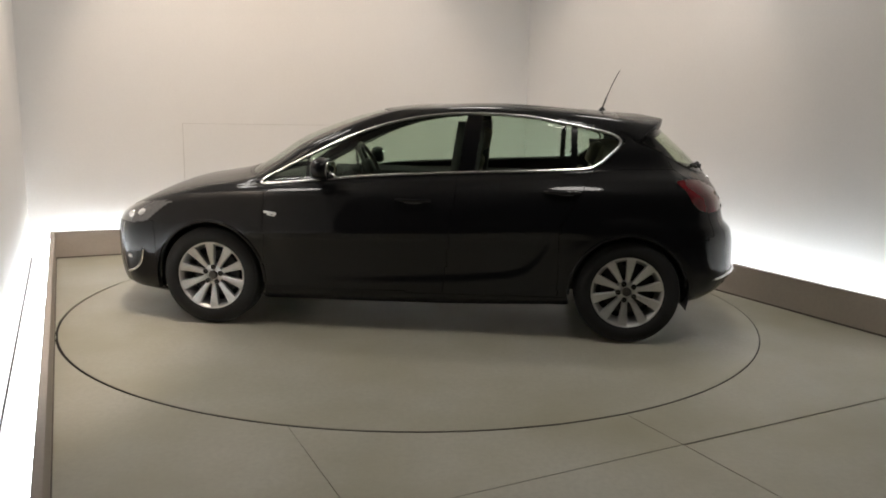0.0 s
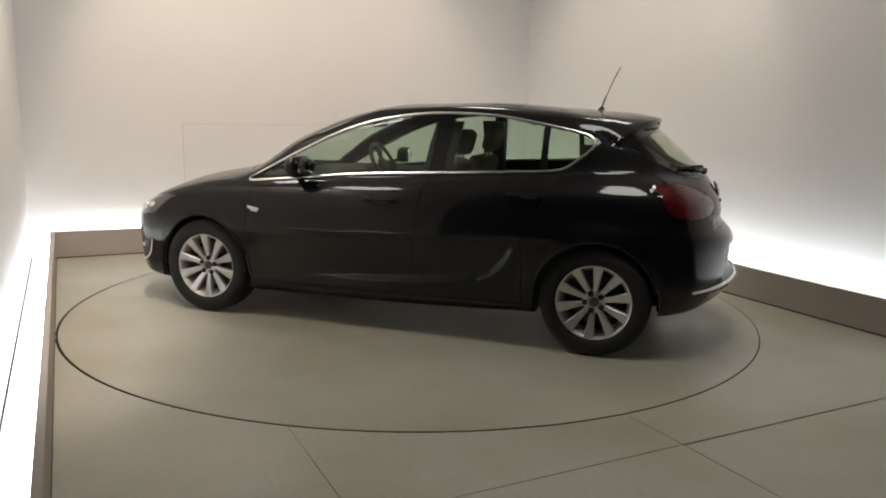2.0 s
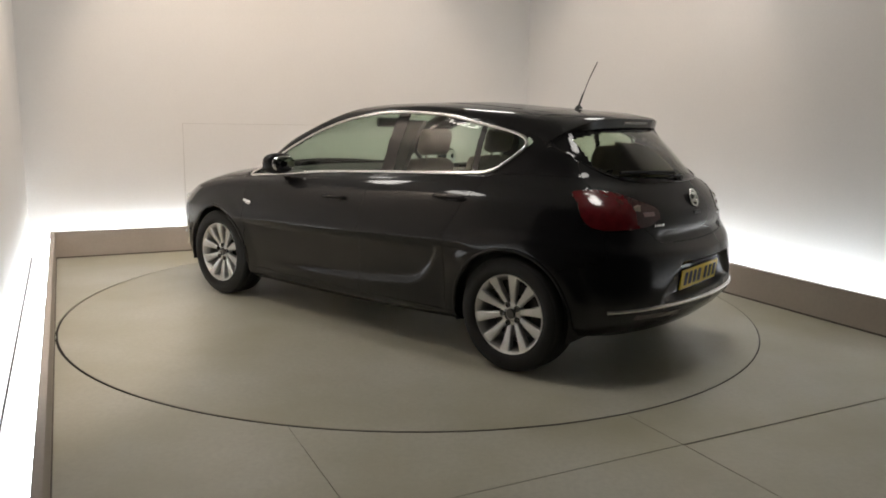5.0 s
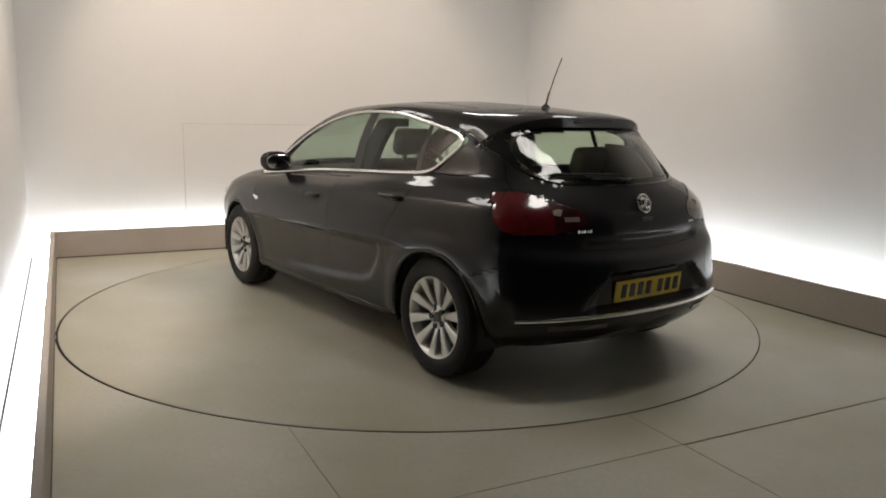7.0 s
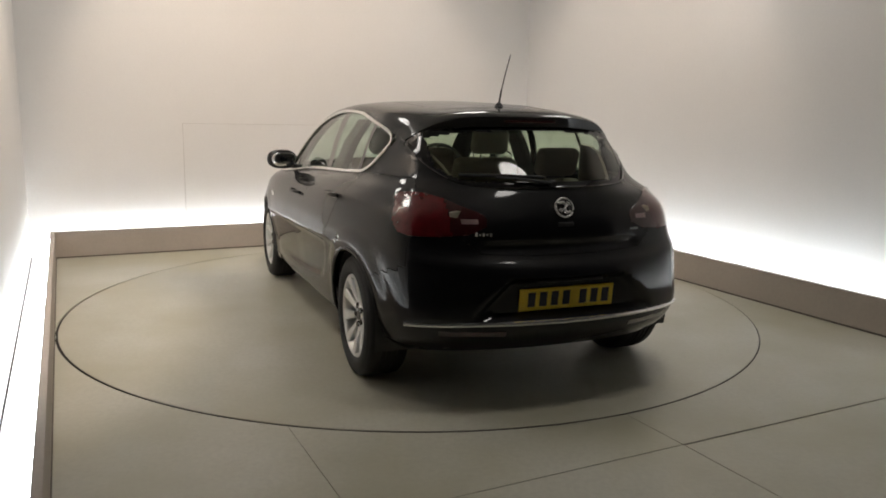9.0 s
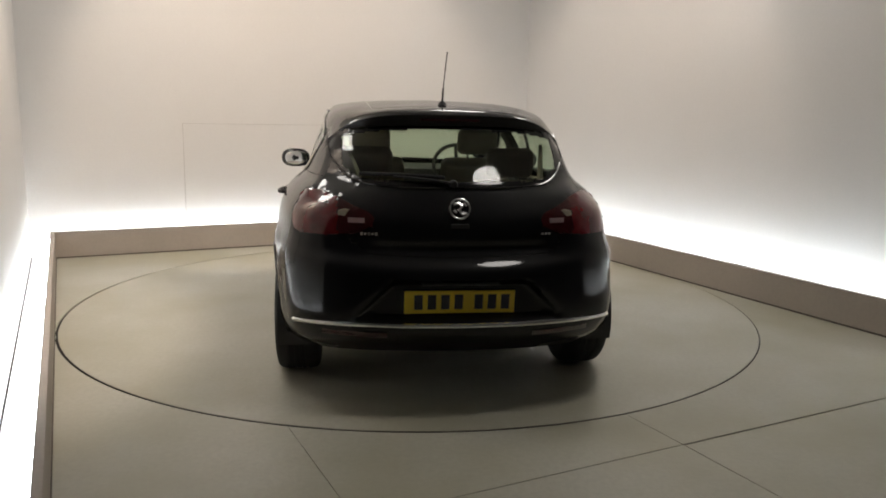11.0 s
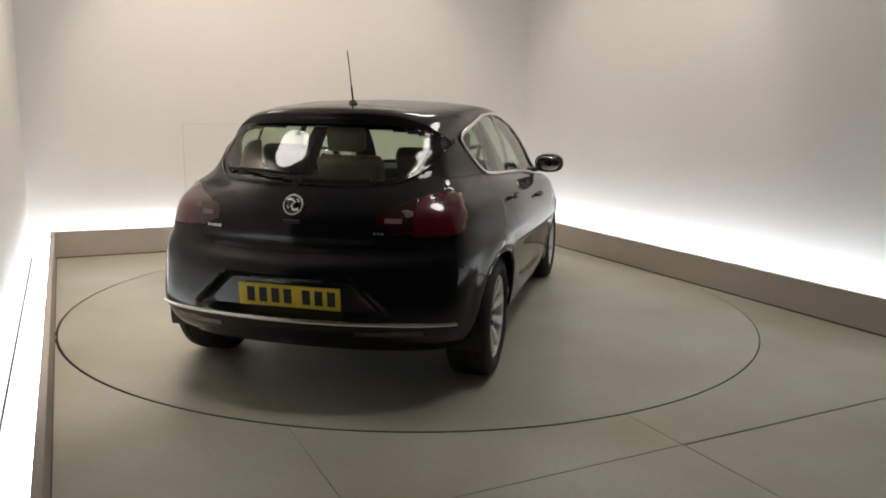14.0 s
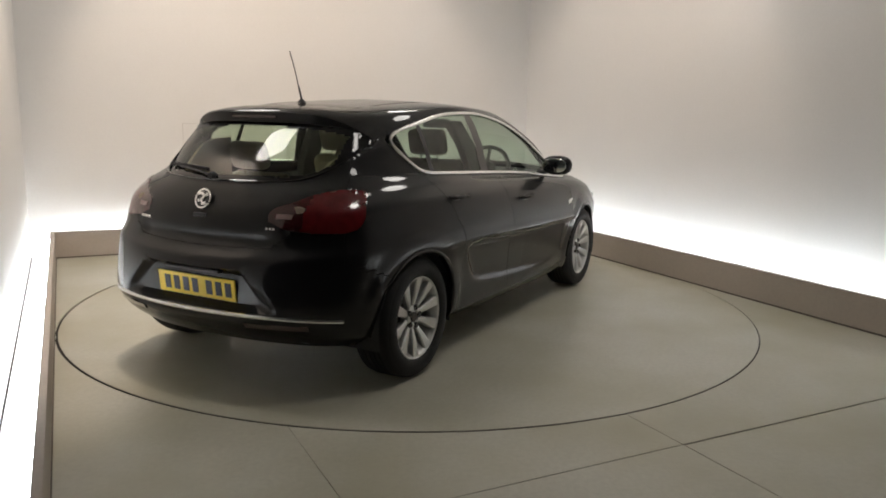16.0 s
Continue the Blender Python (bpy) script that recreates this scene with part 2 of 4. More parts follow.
def back_panel():
    pts = [plan(*v) for v in [(SIDE_R, 0), (RO, 0)] + hole(0, math.pi, 90)[1:-1] + [(-RO, 0), (SIDE_L, 0)]]
    return pts + [tuple(ka), tuple(kb)]


for poly in (half_ring(-1), front_panel(SEAM_1 + GAP / 2, SEAM_2 - GAP / 2), half_ring(1), back_panel(),
             [plan(SIDE_L, FRONT_B), plan(SEAM_2 - GAP / 2, FRONT_B), plan(SEAM_2 - GAP / 2, SEAM_U), plan(SIDE_L, SEAM_U)],
             [plan(SEAM_2 + GAP / 2, FRONT_B), plan(SIDE_R, FRONT_B), plan(SIDE_R, SEAM_U - .006), plan(SEAM_2 + GAP / 2, SEAM_U - .006)]):
    part("floor_panel", prism(poly, -0.012, 0.0), M_FLOOR, FLOOR)

# unseen grey floor added behind the studio, so the tail reflects less black
surround_edge = [SURROUND[0], SURROUND[1], SURROUND[2], SURROUND[3], plan(2.9, -5.0), plan(2.44, -5.0), plan(2.44, FRONT_B - .02), plan(SIDE_L - .03, FRONT_B - .02),
             plan(SIDE_L - .03, -3.25), plan(SIDE_L - .28, -3.25), plan(SIDE_L - .40, -1.95)]
ob = part("surround_floor", prism([tuple(v) for v in surround_edge], -0.011, -0.004), M_CONCRETE)
tagged(ob, "grey unseen concrete floor added behind the studio to lift reflections", "floor", kind="structure")

turntable = new("turntable")
tagged(turntable, "round grey painted turntable flush with the floor", "turntable")
part("disc", prism(arc(0, math.tau, R_TURN - 0.007, 180)[:-1], -0.0115, 0.0), M_FLOOR, turntable)
# dark ring in the gap round the disc, painting the groove's shade
bm = bmesh.new()
rings = [[bm.verts.new((r * math.cos(i * math.tau / 180), r * math.sin(i * math.tau / 180), z)) for i in range(180)] for r, z in ((R_TURN - .0065, -.010), (R_TURN - .0065, -.003), (R_TURN - .001, -.003), (R_TURN - .001, -.010))]
for p, q in zip(rings, rings[1:]):
    for i in range(180):
        bm.faces.new((p[i], p[(i + 1) % 180], q[(i + 1) % 180], q[i]))
part("groove_ring", bm, M_GROOVE, turntable, "dark ring painting the shade in the groove round the turntable")

# round ceiling lights
def ceiling_light(x, y, r=0.38):
    e = new("ceiling_light")
    e.matrix_basis = pose(x, y, CEIL_Z)
    tagged(e, "round warm white light on the ceiling", "ceiling light", "ceiling lights")
    part("frame", lathe([(r + .05, 0), (r + .05, -.05), (r + .03, -.065), (r + .002, -.065), (r + .002, -.03)], 40, "Z"), M_CEIL, e, smooth=True)
    part("diffuser", lathe([(r, -.045), (r * .9, -.060), (r * .5, -.072), (.001, -.076)], 40, "Z"), M_PANEL, e, "glowing warm white diffuser", smooth=True)
    return e


# first two fit reflections in the car; last three are added for overall light
for x, y in ((1.25, -2.1), (-1.9, -1.1), (-2.1, 0.8), (0.5, 2.0), (1.9, 0.3)):
    ceiling_light(x, y)


def wall_spot(x, y, target, watts, size):
    """A ceiling spotlight that washes a wall."""
    e = new("ceiling_spotlight")
    tagged(e, "small black ceiling spotlight aimed at the wall", "spotlight", "ceiling spotlights")
    e.location = (x, y, CEIL_Z)
    body = part("lamp_housing", lathe([(.001, -.09), (.06, -.09), (.065, -.07), (.065, 0.0), (.001, 0.0)], 24, "Z"), M_PLASTIC, e, smooth=True)
    data = bpy.data.lights.new("spot", "SPOT")
    data.energy, data.color, data.spot_size, data.spot_blend, data.shadow_soft_size = watts, (1.0, 0.82, 0.66), radians(size), 0.35, 0.05
    lamp_ob = new("spot", data)
    lamp_ob.matrix_basis = look((x, y, CEIL_Z - .11), target)


wall_spot(-0.75, 0.2, (-1.45, 2.75, 1.5), SPOT_POWER, 84)
wall_spot(0.75, 0.75, (2.35, 2.0, 1.5), SPOT_POWER * .30, 82)
# unseen third spotlight, added to brighten the west wall
wall_spot(-1.7, -0.9, (-3.0, -1.2, 1.5), SPOT_POWER * .80, 90)

# ---------------------------------------------------------------- the car's skin
NF, NS, NR_ = 34, 250, 56


def pchip(xs, ys, x):
    """Monotone cubic through the points, for an array x; ys may hold rows."""
    xs, ys, x = np.asarray(xs, float), np.asarray(ys, float), np.asarray(x, float)
    h = np.diff(xs)
    d = np.diff(ys, axis=0) / (h[:, None] if ys.ndim > 1 else h)
    m = np.zeros_like(ys)
    if len(xs) > 2:
        hh = (h[:-1] + h[1:])
        w1, w2 = 2 * h[1:] + h[:-1], h[1:] + 2 * h[:-1]
        if ys.ndim > 1:
            w1, w2 = w1[:, None], w2[:, None]
        ok = d[:-1] * d[1:] > 0
        with np.errstate(divide="ignore", invalid="ignore"):
            m[1:-1] = np.where(ok, (w1 + w2) / (w1 / d[:-1] + w2 / d[1:]), 0)
    m[0], m[-1] = d[0], d[-1]
    i = np.clip(np.searchsorted(xs, x) - 1, 0, len(xs) - 2)
    t = (x - xs[i]) / h[i]
    hi = h[i]
    if ys.ndim > 1:
        t, hi = t[:, None], hi[:, None]
    return ((1 + 2 * t) * (1 - t) ** 2 * ys[i] + t * (1 - t) ** 2 * hi * m[i] + t * t * (3 - 2 * t) * ys[i + 1] + t * t * (t - 1) * hi * m[i + 1])


def outline(xf, xcf, ycf, w, xcr, ycr, xr, zf, zcf, mids, zcr, zr, soften=10, bow_f=2.2, bow_r=2.4):
    """One level of the skin, from the nose's middle along the left side to the tail's middle."""
    u = np.linspace(0, 1, NF)
    front = np.stack([xf - (xf - xcf) * u ** bow_f, ycf * u, zf + (zcf - zf) * u ** 2], 1)
    v = np.linspace(0, 1, NS + 2)[1:-1]
    x = xcf + (xcr - xcf) * v
    xm = 0.5 * (xcf + xcr) - 0.1
    y = np.where(x > xm, w - (w - ycf) * np.abs((x - xm) / (xcf - xm)) ** 3.2, w - (w - ycr) * np.abs((x - xm) / (xcr - xm)) ** 3.2)
    zs = sorted([(xcf, zcf), *mids, (xcr, zcr)])
    z = pchip([q[0] for q in zs], [q[1] for q in zs], x)
    side = np.stack([x, y, z], 1)
    u = np.linspace(1, 0, NR_)
    rear = np.stack([xr + (xcr - xr) * u ** bow_r, ycr * u, zr + (zcr - zr) * u ** 2], 1)
    c = np.concatenate([front, side, rear])
    for _ in range(soften):
        q = c.copy()
        q[1:-1] = 0.25 * c[:-2] + 0.5 * c[1:-1] + 0.25 * c[2:]
        c = q
        c[0, 1] = c[-1, 1] = 0
    return c


LEVELS = [
    outline(2.10, 1.86, .68, .80, -1.78, 0.712, -1.98, .17, .17, [(0, .185)], .25, .27, 110),
    outline(2.25, 1.94, .76, .865, -1.84, 0.782, -2.06, .22, .22, [(1.3, .22), (0, .25), (-1.3, .27)], .32, .34, 110),
    outline(2.28, 1.96, .79, .893, -1.88, 0.817, -2.105, .40, .40, [(0, .40)], .455, .412, 110),
    outline(2.28, 1.96, .80, .928, -1.87, 0.807, -2.095, .54, .55, [(.9, .605), (0, .635), (-.8, .665)], .60, .60, 110),
    outline(2.25, 1.95, .80, .934, -1.86, 0.800, -2.075, .63, .64, [(.9, .665), (0, .70), (-1, .73)], .70, .67, 110),
    outline(2.20, 1.93, .79, .924, -1.84, 0.780, -2.020, .68, .69, [(.9, .74), (0, .78), (-1, .80)], .77, .73, 110),
    outline(2.10, 1.86, .78, .888, -1.80, 0.757, -1.985, .73, .757, [(1.3, .835), (.9, .86), (0, .885), (-1, .925)], .91, .88, 110),
    outline(1.72, 1.50, .76, .832, -1.73, 0.707, -1.935, .905, .882, [(.9, .923), (0, .955), (-1, .995)], .995, .97, 110),
    outline(1.27, 1.06, .742, .764, -1.60, .642, -1.875, .998, .962, [(.3, .988), (-.3, 1.02), (-1.05, 1.062)], 1.07, 1.05, 36),
    outline(.86, .66, .672, .700, -1.52, .582, -1.72, 1.240, 1.205, [(.2, 1.235), (-.3, 1.235), (-1.0, 1.22)], 1.21, 1.20, 30),
    outline(.30, .16, .55, .580, -1.40, .500, -1.50, 1.422, 1.405, [(-.4, 1.428), (-1.0, 1.395)], 1.355, 1.362, 26),
    outline(.02, -.04, .30, .325, -1.15, .29, -1.24, 1.454, 1.448, [(-.5, 1.458)], 1.420, 1.424, 6),
    outline(-.10, -.12, 0, 0, -1.05, 0, -1.07, 1.458, 1.458, [(-.5, 1.468)], 1.438, 1.438, 4),
]
ROWS_PER = [3, 9, 11, 4, 6, 10, 10, 10, 18, 18, 9, 7]
BELT, RAIL = 8, 10
STACK = np.stack(LEVELS)
rows_at = [0.0]
for i, n in enumerate(ROWS_PER):
    rows_at += [i + (j + 1) / n for j in range(n)]
rows_at = np.array(rows_at)
NCOL = STACK.shape[1]
SKIN = np.zeros((len(rows_at), NCOL, 3))
for c in range(NCOL):
    q = STACK[:, c]
    s = np.concatenate([[0], np.cumsum(np.linalg.norm(np.diff(q, axis=0), axis=1) + 0.02)])
    SKIN[:, c] = pchip(s, q, np.interp(rows_at, np.arange(len(s)), s))
KIND = np.array([0] * NF + [1] * NS + [2] * NR_)

car = new("hatchback_car")
tagged(car, "black five-door hatchback with chrome window trim on a turntable", "car")

AXLE, WHEEL_Z, ARCH_R = 1.327, 0.322, 0.365
# window outline in the car's side view
WIN_LOW = [(1.055, .918), (.6, .960), (.3, .990), (-.3, 1.026), (-.8, 1.050), (-1.10, 1.066)]
WIN_TOP = [(1.055, .918), (.80, 1.058), (.60, 1.160), (.386, 1.258), (.1, 1.345), (-.3, 1.392), (-.65, 1.382), (-.914, 1.340), (-1.13, 1.300), (-1.275, 1.264), (-1.302, 1.242)]


def win_curve(n=160):
    lo = np.array(sorted(WIN_LOW))
    tp = np.array(sorted(WIN_TOP))
    x1 = np.linspace(-1.10, 1.055, n)
    low = np.stack([x1, pchip(lo[:, 0], lo[:, 1], x1)], 1)
    x2 = np.linspace(1.055, -1.302, n)
    top = np.stack([x2, pchip(tp[:, 0], tp[:, 1], x2)], 1)
    k = np.linspace(0, 1, 24)[1:-1, None]
    back = np.array([[-1.302, 1.242]]) * (1 - k) + np.array([[-1.10, 1.066]]) * k
    return np.concatenate([low, top[1:], back])


# shaping
def smoothstep(v):
    v = np.clip(v, 0, 1)
    return v * v * (3 - 2 * v)


def inside(poly, x, z):
    xa, za = poly[:, 0], poly[:, 1]
    xb, zb = np.roll(xa, -1), np.roll(za, -1)
    hit = (za[None] > z[:, None]) != (zb[None] > z[:, None])
    with np.errstate(divide="ignore", invalid="ignore"):
        cut = (xb - xa)[None] * (z[:, None] - za[None]) / (zb - za)[None] + xa[None]
    return (hit & (x[:, None] < cut)).sum(1) % 2 == 1


def dense(poly, step=0.008):
    """A closed outline with points every few millimetres, its corners a little rounded."""
    p = np.array(poly, float)
    out = []
    for a, b in zip(p, np.roll(p, -1, 0)):
        n = max(2, int(np.linalg.norm(b - a) / step))
        out.append(a + (b - a) * np.linspace(0, 1, n, endpoint=False)[:, None])
    q = np.concatenate(out)
    for _ in range(6):
        q = 0.25 * np.roll(q, 1, 0) + 0.5 * q + 0.25 * np.roll(q, -1, 0)
    return q


def edge_distance(poly, a, b):
    """How far inside the outline the points lie; negative outside."""
    d = np.full(len(a), 9.0)
    for i in range(0, len(a), 4000):
        d[i:i + 4000] = np.sqrt(((np.stack([a[i:i + 4000], b[i:i + 4000]], 1)[:, None] - poly[None]) ** 2).sum(2).min(1))
    return np.where(inside(poly, a, b), d, -d)


flat = SKIN.reshape(-1, 3)
kind_pt = np.tile(KIND, len(rows_at))
side_pt = (kind_pt == 1) & (flat[:, 1] > 0.45)
# the hollow blade along the lower doors
BLADE = dense([(.95, .600), (.4, .628), (-.3, .652), (-.70, .664), (-.83, .655), (-.855, .62), (-.80, .52), (-.72, .435), (-.62, .398), (-.3, .362), (.13, .335), (.5, .325), (.95, .33)])
k = np.where(side_pt & (flat[:, 2] > .28) & (flat[:, 2] < .72) & (np.abs(flat[:, 0]) < 1.0))[0]
dist = edge_distance(BLADE, flat[k, 0], flat[k, 2])
flat[k, 1] -= 0.018 * np.clip((.75 - flat[k, 0]) / .7, 0, 1) * smoothstep((dist + .004) / .034)
# a soft ridge over the blade, running from wheel to wheel
ridge = np.interp(flat[:, 0], [-.9, 0, 1.0], [.672, .648, .610])
flat[:, 1] += np.where(side_pt, 0.012 * np.where(flat[:, 2] > ridge + .008, np.exp(-((flat[:, 2] - ridge - .008) / .030) ** 2), np.exp(-((flat[:, 2] - ridge - .008) / .014) ** 2)) * np.clip((1.15 - np.abs(flat[:, 0])) / .15, 0, 1), 0)
# the hollow round the rear number plate
kr = np.where((kind_pt == 2) & (flat[:, 2] > .40) & (flat[:, 2] < .68))[0]
yb = np.interp(flat[kr, 2], [.45, .61], [.52, .35])
mask = smoothstep((yb - np.abs(flat[kr, 1])) / .05) * smoothstep((flat[kr, 2] - .435) / .03) * smoothstep((.635 - flat[kr, 2]) / .03)
flat[kr, 0] += (-2.018 - flat[kr, 0]) * mask
# the hatch's lower lip overhangs a shallow scoop
ks = np.where((kind_pt == 2) & (flat[:, 2] > .70) & (flat[:, 2] < .86))[0]
flat[ks, 0] += .015 * np.exp(-((flat[ks, 2] - .768) / .024) ** 2) * smoothstep((.47 - np.abs(flat[ks, 1])) / .09)

WIN = win_curve()
for _ in range(3):
    WIN = 0.25 * np.roll(WIN, 1, 0) + 0.5 * WIN + 0.25 * np.roll(WIN, -1, 0)
LAMP_SIDE = dense([(-1.595, 1.003), (-1.66, 1.010), (-1.72, 1.012), (-2.2, 1.0), (-2.2, .820), (-1.80, .820), (-1.74, .834), (-1.70, .872), (-1.66, .945)])
LAMP_REAR = dense([(.415, .925), (.50, .957), (.57, .992), (.65, 1.012), (.9, 1.012), (.9, .818), (.62, .820), (.48, .832), (.405, .866), (.392, .900)])
# the wrap-round rear window seen from behind
REAR_HALF = [(.26, 1.040), (.40, 1.043), (.47, 1.052), (.53, 1.085), (.572, 1.122), (.597, 1.158), (.622, 1.236), (.565, 1.288), (.48, 1.306), (.37, 1.322), (.15, 1.336)]
REAR_GLASS = dense(REAR_HALF + [(-y, z) for y, z in REAR_HALF[::-1]])


def snap(points, axes, curve, reach):
    """Pull the mesh lines that pass near a curve onto it."""
    d = np.linalg.norm(flat[points][:, None, axes] - curve[None], axis=2)
    j = d.argmin(1)
    near = d[np.arange(len(points)), j] < reach
    for i, a in enumerate(axes):
        flat[points[near], a] = curve[j[near], i]


for ax, lift in ((AXLE, .008), (-AXLE, .014)):
    dx, dz = flat[:, 0] - ax, flat[:, 2] - WHEEL_Z
    r = np.hypot(dx, dz)
    near = side_pt & (np.abs(r - ARCH_R) < 0.0125)
    flat[near, 0] = ax + dx[near] / r[near] * ARCH_R
    flat[near, 2] = WHEEL_Z + dz[near] / r[near] * ARCH_R
    # a rolled lip stands out round the arch
    flare = side_pt & (r < 0.52) & (r > ARCH_R - 0.02)
    flat[flare, 1] += lift * (1 - smoothstep((r[flare] - .385) / .10))
snap(np.where(side_pt & (flat[:, 2] > 0.9))[0], [0, 2], WIN, 0.0095)
snap(np.where((kind_pt == 1) & (flat[:, 0] < -1.5) & (flat[:, 2] > .8) & (flat[:, 2] < 1.05))[0], [0, 2], LAMP_SIDE, 0.0082)
snap(np.where((kind_pt == 2) & (flat[:, 2] > .8) & (flat[:, 2] < 1.05))[0], [1, 2], LAMP_REAR, 0.0082)
snap(np.where((flat[:, 0] < -1.34) & (flat[:, 2] > 1.0) & (flat[:, 2] < 1.36))[0], [1, 2], REAR_GLASS[REAR_GLASS[:, 0] > -.01], 0.0085)
SKIN = flat.reshape(SKIN.shape)

# sort every face of the skin into its panel
R_, C_ = len(rows_at) - 1, NCOL - 1
rr, cc = np.meshgrid(np.arange(R_), np.arange(C_), indexing="ij")
cen = 0.25 * (SKIN[:-1, :-1] + SKIN[1:, :-1] + SKIN[:-1, 1:] + SKIN[1:, 1:]).reshape(-1, 3)
lev = (0.5 * (rows_at[:-1] + rows_at[1:]))[rr].reshape(-1)
kind = KIND[:-1][cc].reshape(-1)
X, Y, Z = cen.T
panel = np.full(len(cen), "quarter_panel", dtype=object)
side = kind == 1
split = -.26 - .10 * (Z - 1)
panel[side & (X > .96)] = "front_wing"
door_r_back = -0.90 - 0.20 * np.clip((Z - .72) / .35, 0, 1)
panel[side & (X <= .96) & (X > split)] = "front_door"
panel[side & (X <= split) & (X > door_r_back)] = "rear_door"
panel[side & (Z < .27) & (X < .96) & (X > -.96)] = "sill"
panel[side & (Z < .66) & (X > 1.72)] = "front_bumper"
panel[side & (X < -1.57) & (Z < np.interp(X, [-1.95, -1.58], [.72, .585]))] = "rear_bumper"
panel[(kind == 0) & (lev < 5.9)] = "front_bumper"
panel[(kind == 0) & (lev >= 5.9) & (lev < BELT)] = "bonnet"
screen = (kind == 0) & (lev >= BELT) & (lev < RAIL)
panel[screen] = "windscreen_pillar"
panel[screen & (Y < .87 * (.745 - .0975 * (lev - BELT))) & (lev > BELT + .06) & (lev < RAIL - .06)] = "windscreen"
hatch_foot = .735 + .10 * np.clip((Y - .37) / .17, 0, 1) ** 2
panel[(kind == 2) & (lev < 8)] = "rear_bumper"
panel[(kind == 2) & (Z >= hatch_foot) & (lev < RAIL)] = "tailgate"
panel[side & (lev > BELT) & (lev < RAIL) & (X > .995)] = "front_wing"
panel[(lev >= RAIL) | (side & (lev > BELT) & (X <= .995))] = "roof"
k = np.where((kind > 0) & (X < -1.34) & (Z > 1.0) & (Z < 1.36))[0]
depth = edge_distance(REAR_GLASS, Y[k], Z[k])
panel[k[depth > 0]] = "window_border"
panel[k[(depth > .026) & ((Y[k] < .545) | (X[k] < -1.62))]] = "rear_window"
lamp = np.zeros(len(cen), bool)
k = np.where(side & (X < -1.5) & (Z > .8) & (Z < 1.05))[0]
lamp[k] = inside(LAMP_SIDE, X[k], Z[k])
k = np.where((kind == 2) & (Z > .8) & (Z < 1.05))[0]
lamp[k] = inside(LAMP_REAR, Y[k], Z[k])
panel[lamp & ((Y > .565) | side)] = "tail_lamp"
panel[lamp & (Y <= .565) & (kind == 2)] = "tailgate_lamp"
head_low = np.interp(X, [1.62, 1.70, 1.776, 1.915, 2.3], [.785, .720, .660, .638, .630])
head_top = np.interp(X, [1.62, 1.75, 1.93, 2.02, 2.3], [.797, .790, .755, .725, .70])
head = (Z > head_low) & (Z < head_top) & (X > 1.60) & (Y > .42) & (lev < 6.6)
panel[head] = "headlamp"
win = np.zeros(len(cen), bool)
k = np.where(side & (lev > BELT - .5) & (lev < RAIL + 1))[0]
win[k] = inside(WIN, X[k], Z[k])
panel[win] = "glass"
for ax in (AXLE, -AXLE):
    panel[side & (np.hypot(X - ax, Z - WHEEL_Z) < ARCH_R)] = "hole"


def skin_part(name, pick, mat, mirror, label="", inset=0.0, lip=0.014, parent=None, gap=0.0013):
    """One panel of the skin, with its edge turned inwards. mirror: left, right or both halves joined."""
    idx = np.where(pick)[0]
    bm = bmesh.new()
    made = {}
    flatv = SKIN.reshape(-1, 3)
    for sgn in ((1,) if mirror == 1 else (-1,) if mirror == -1 else (1, -1)):
        for f in idx:
            r, c = divmod(int(f), C_)
            q = []
            for a, b in ((r, c), (r, c + 1), (r + 1, c + 1), (r + 1, c)):
                v = flatv[a * NCOL + b]
                key = (round(v[0], 5), round(v[1] * sgn, 5) + 0.0, round(v[2], 5))
                if key not in made:
                    made[key] = bm.verts.new((v[0], v[1] * sgn, v[2]))
                if made[key] not in q:
                    q.append(made[key])
            if len(q) > 2:
                try:
                    bm.faces.new(q if sgn > 0 else q[::-1])
                except ValueError:
                    pass
    bm.normal_update()
    if inset:
        for v in bm.verts:
            v.co -= v.normal * inset
    if lip:
        rim = [e for e in bm.edges if e.is_boundary]
        rv = {v for e in rim for v in e.verts}
        shift, down = {}, {}
        for v in rv:
            m = sum((f.calc_center_median() for f in v.link_faces), Vector()) / len(v.link_faces)
            shift[v] = (m - v.co).normalized() * gap
            down[v] = v.normal.copy()
        ext = bmesh.ops.extrude_edge_only(bm, edges=rim)
        for g in ext["geom"]:
            if isinstance(g, bmesh.types.BMVert):
                for e in g.link_edges:
                    o = e.other_vert(g)
                    if o in rv and (o.co - g.co).length_squared < 1e-10:
                        g.co = g.co - down[o] * lip
                        break
        for v, d in shift.items():
            v.co += d
    me = bpy.data.meshes.new(name)
    bm.to_mesh(me)
    bm.free()
    me.materials.append(mat)
    me.polygons.foreach_set("use_smooth", [True] * len(me.polygons))
    me.set_sharp_from_angle(angle=radians(38))
    return hang(name, me, parent or car, label)


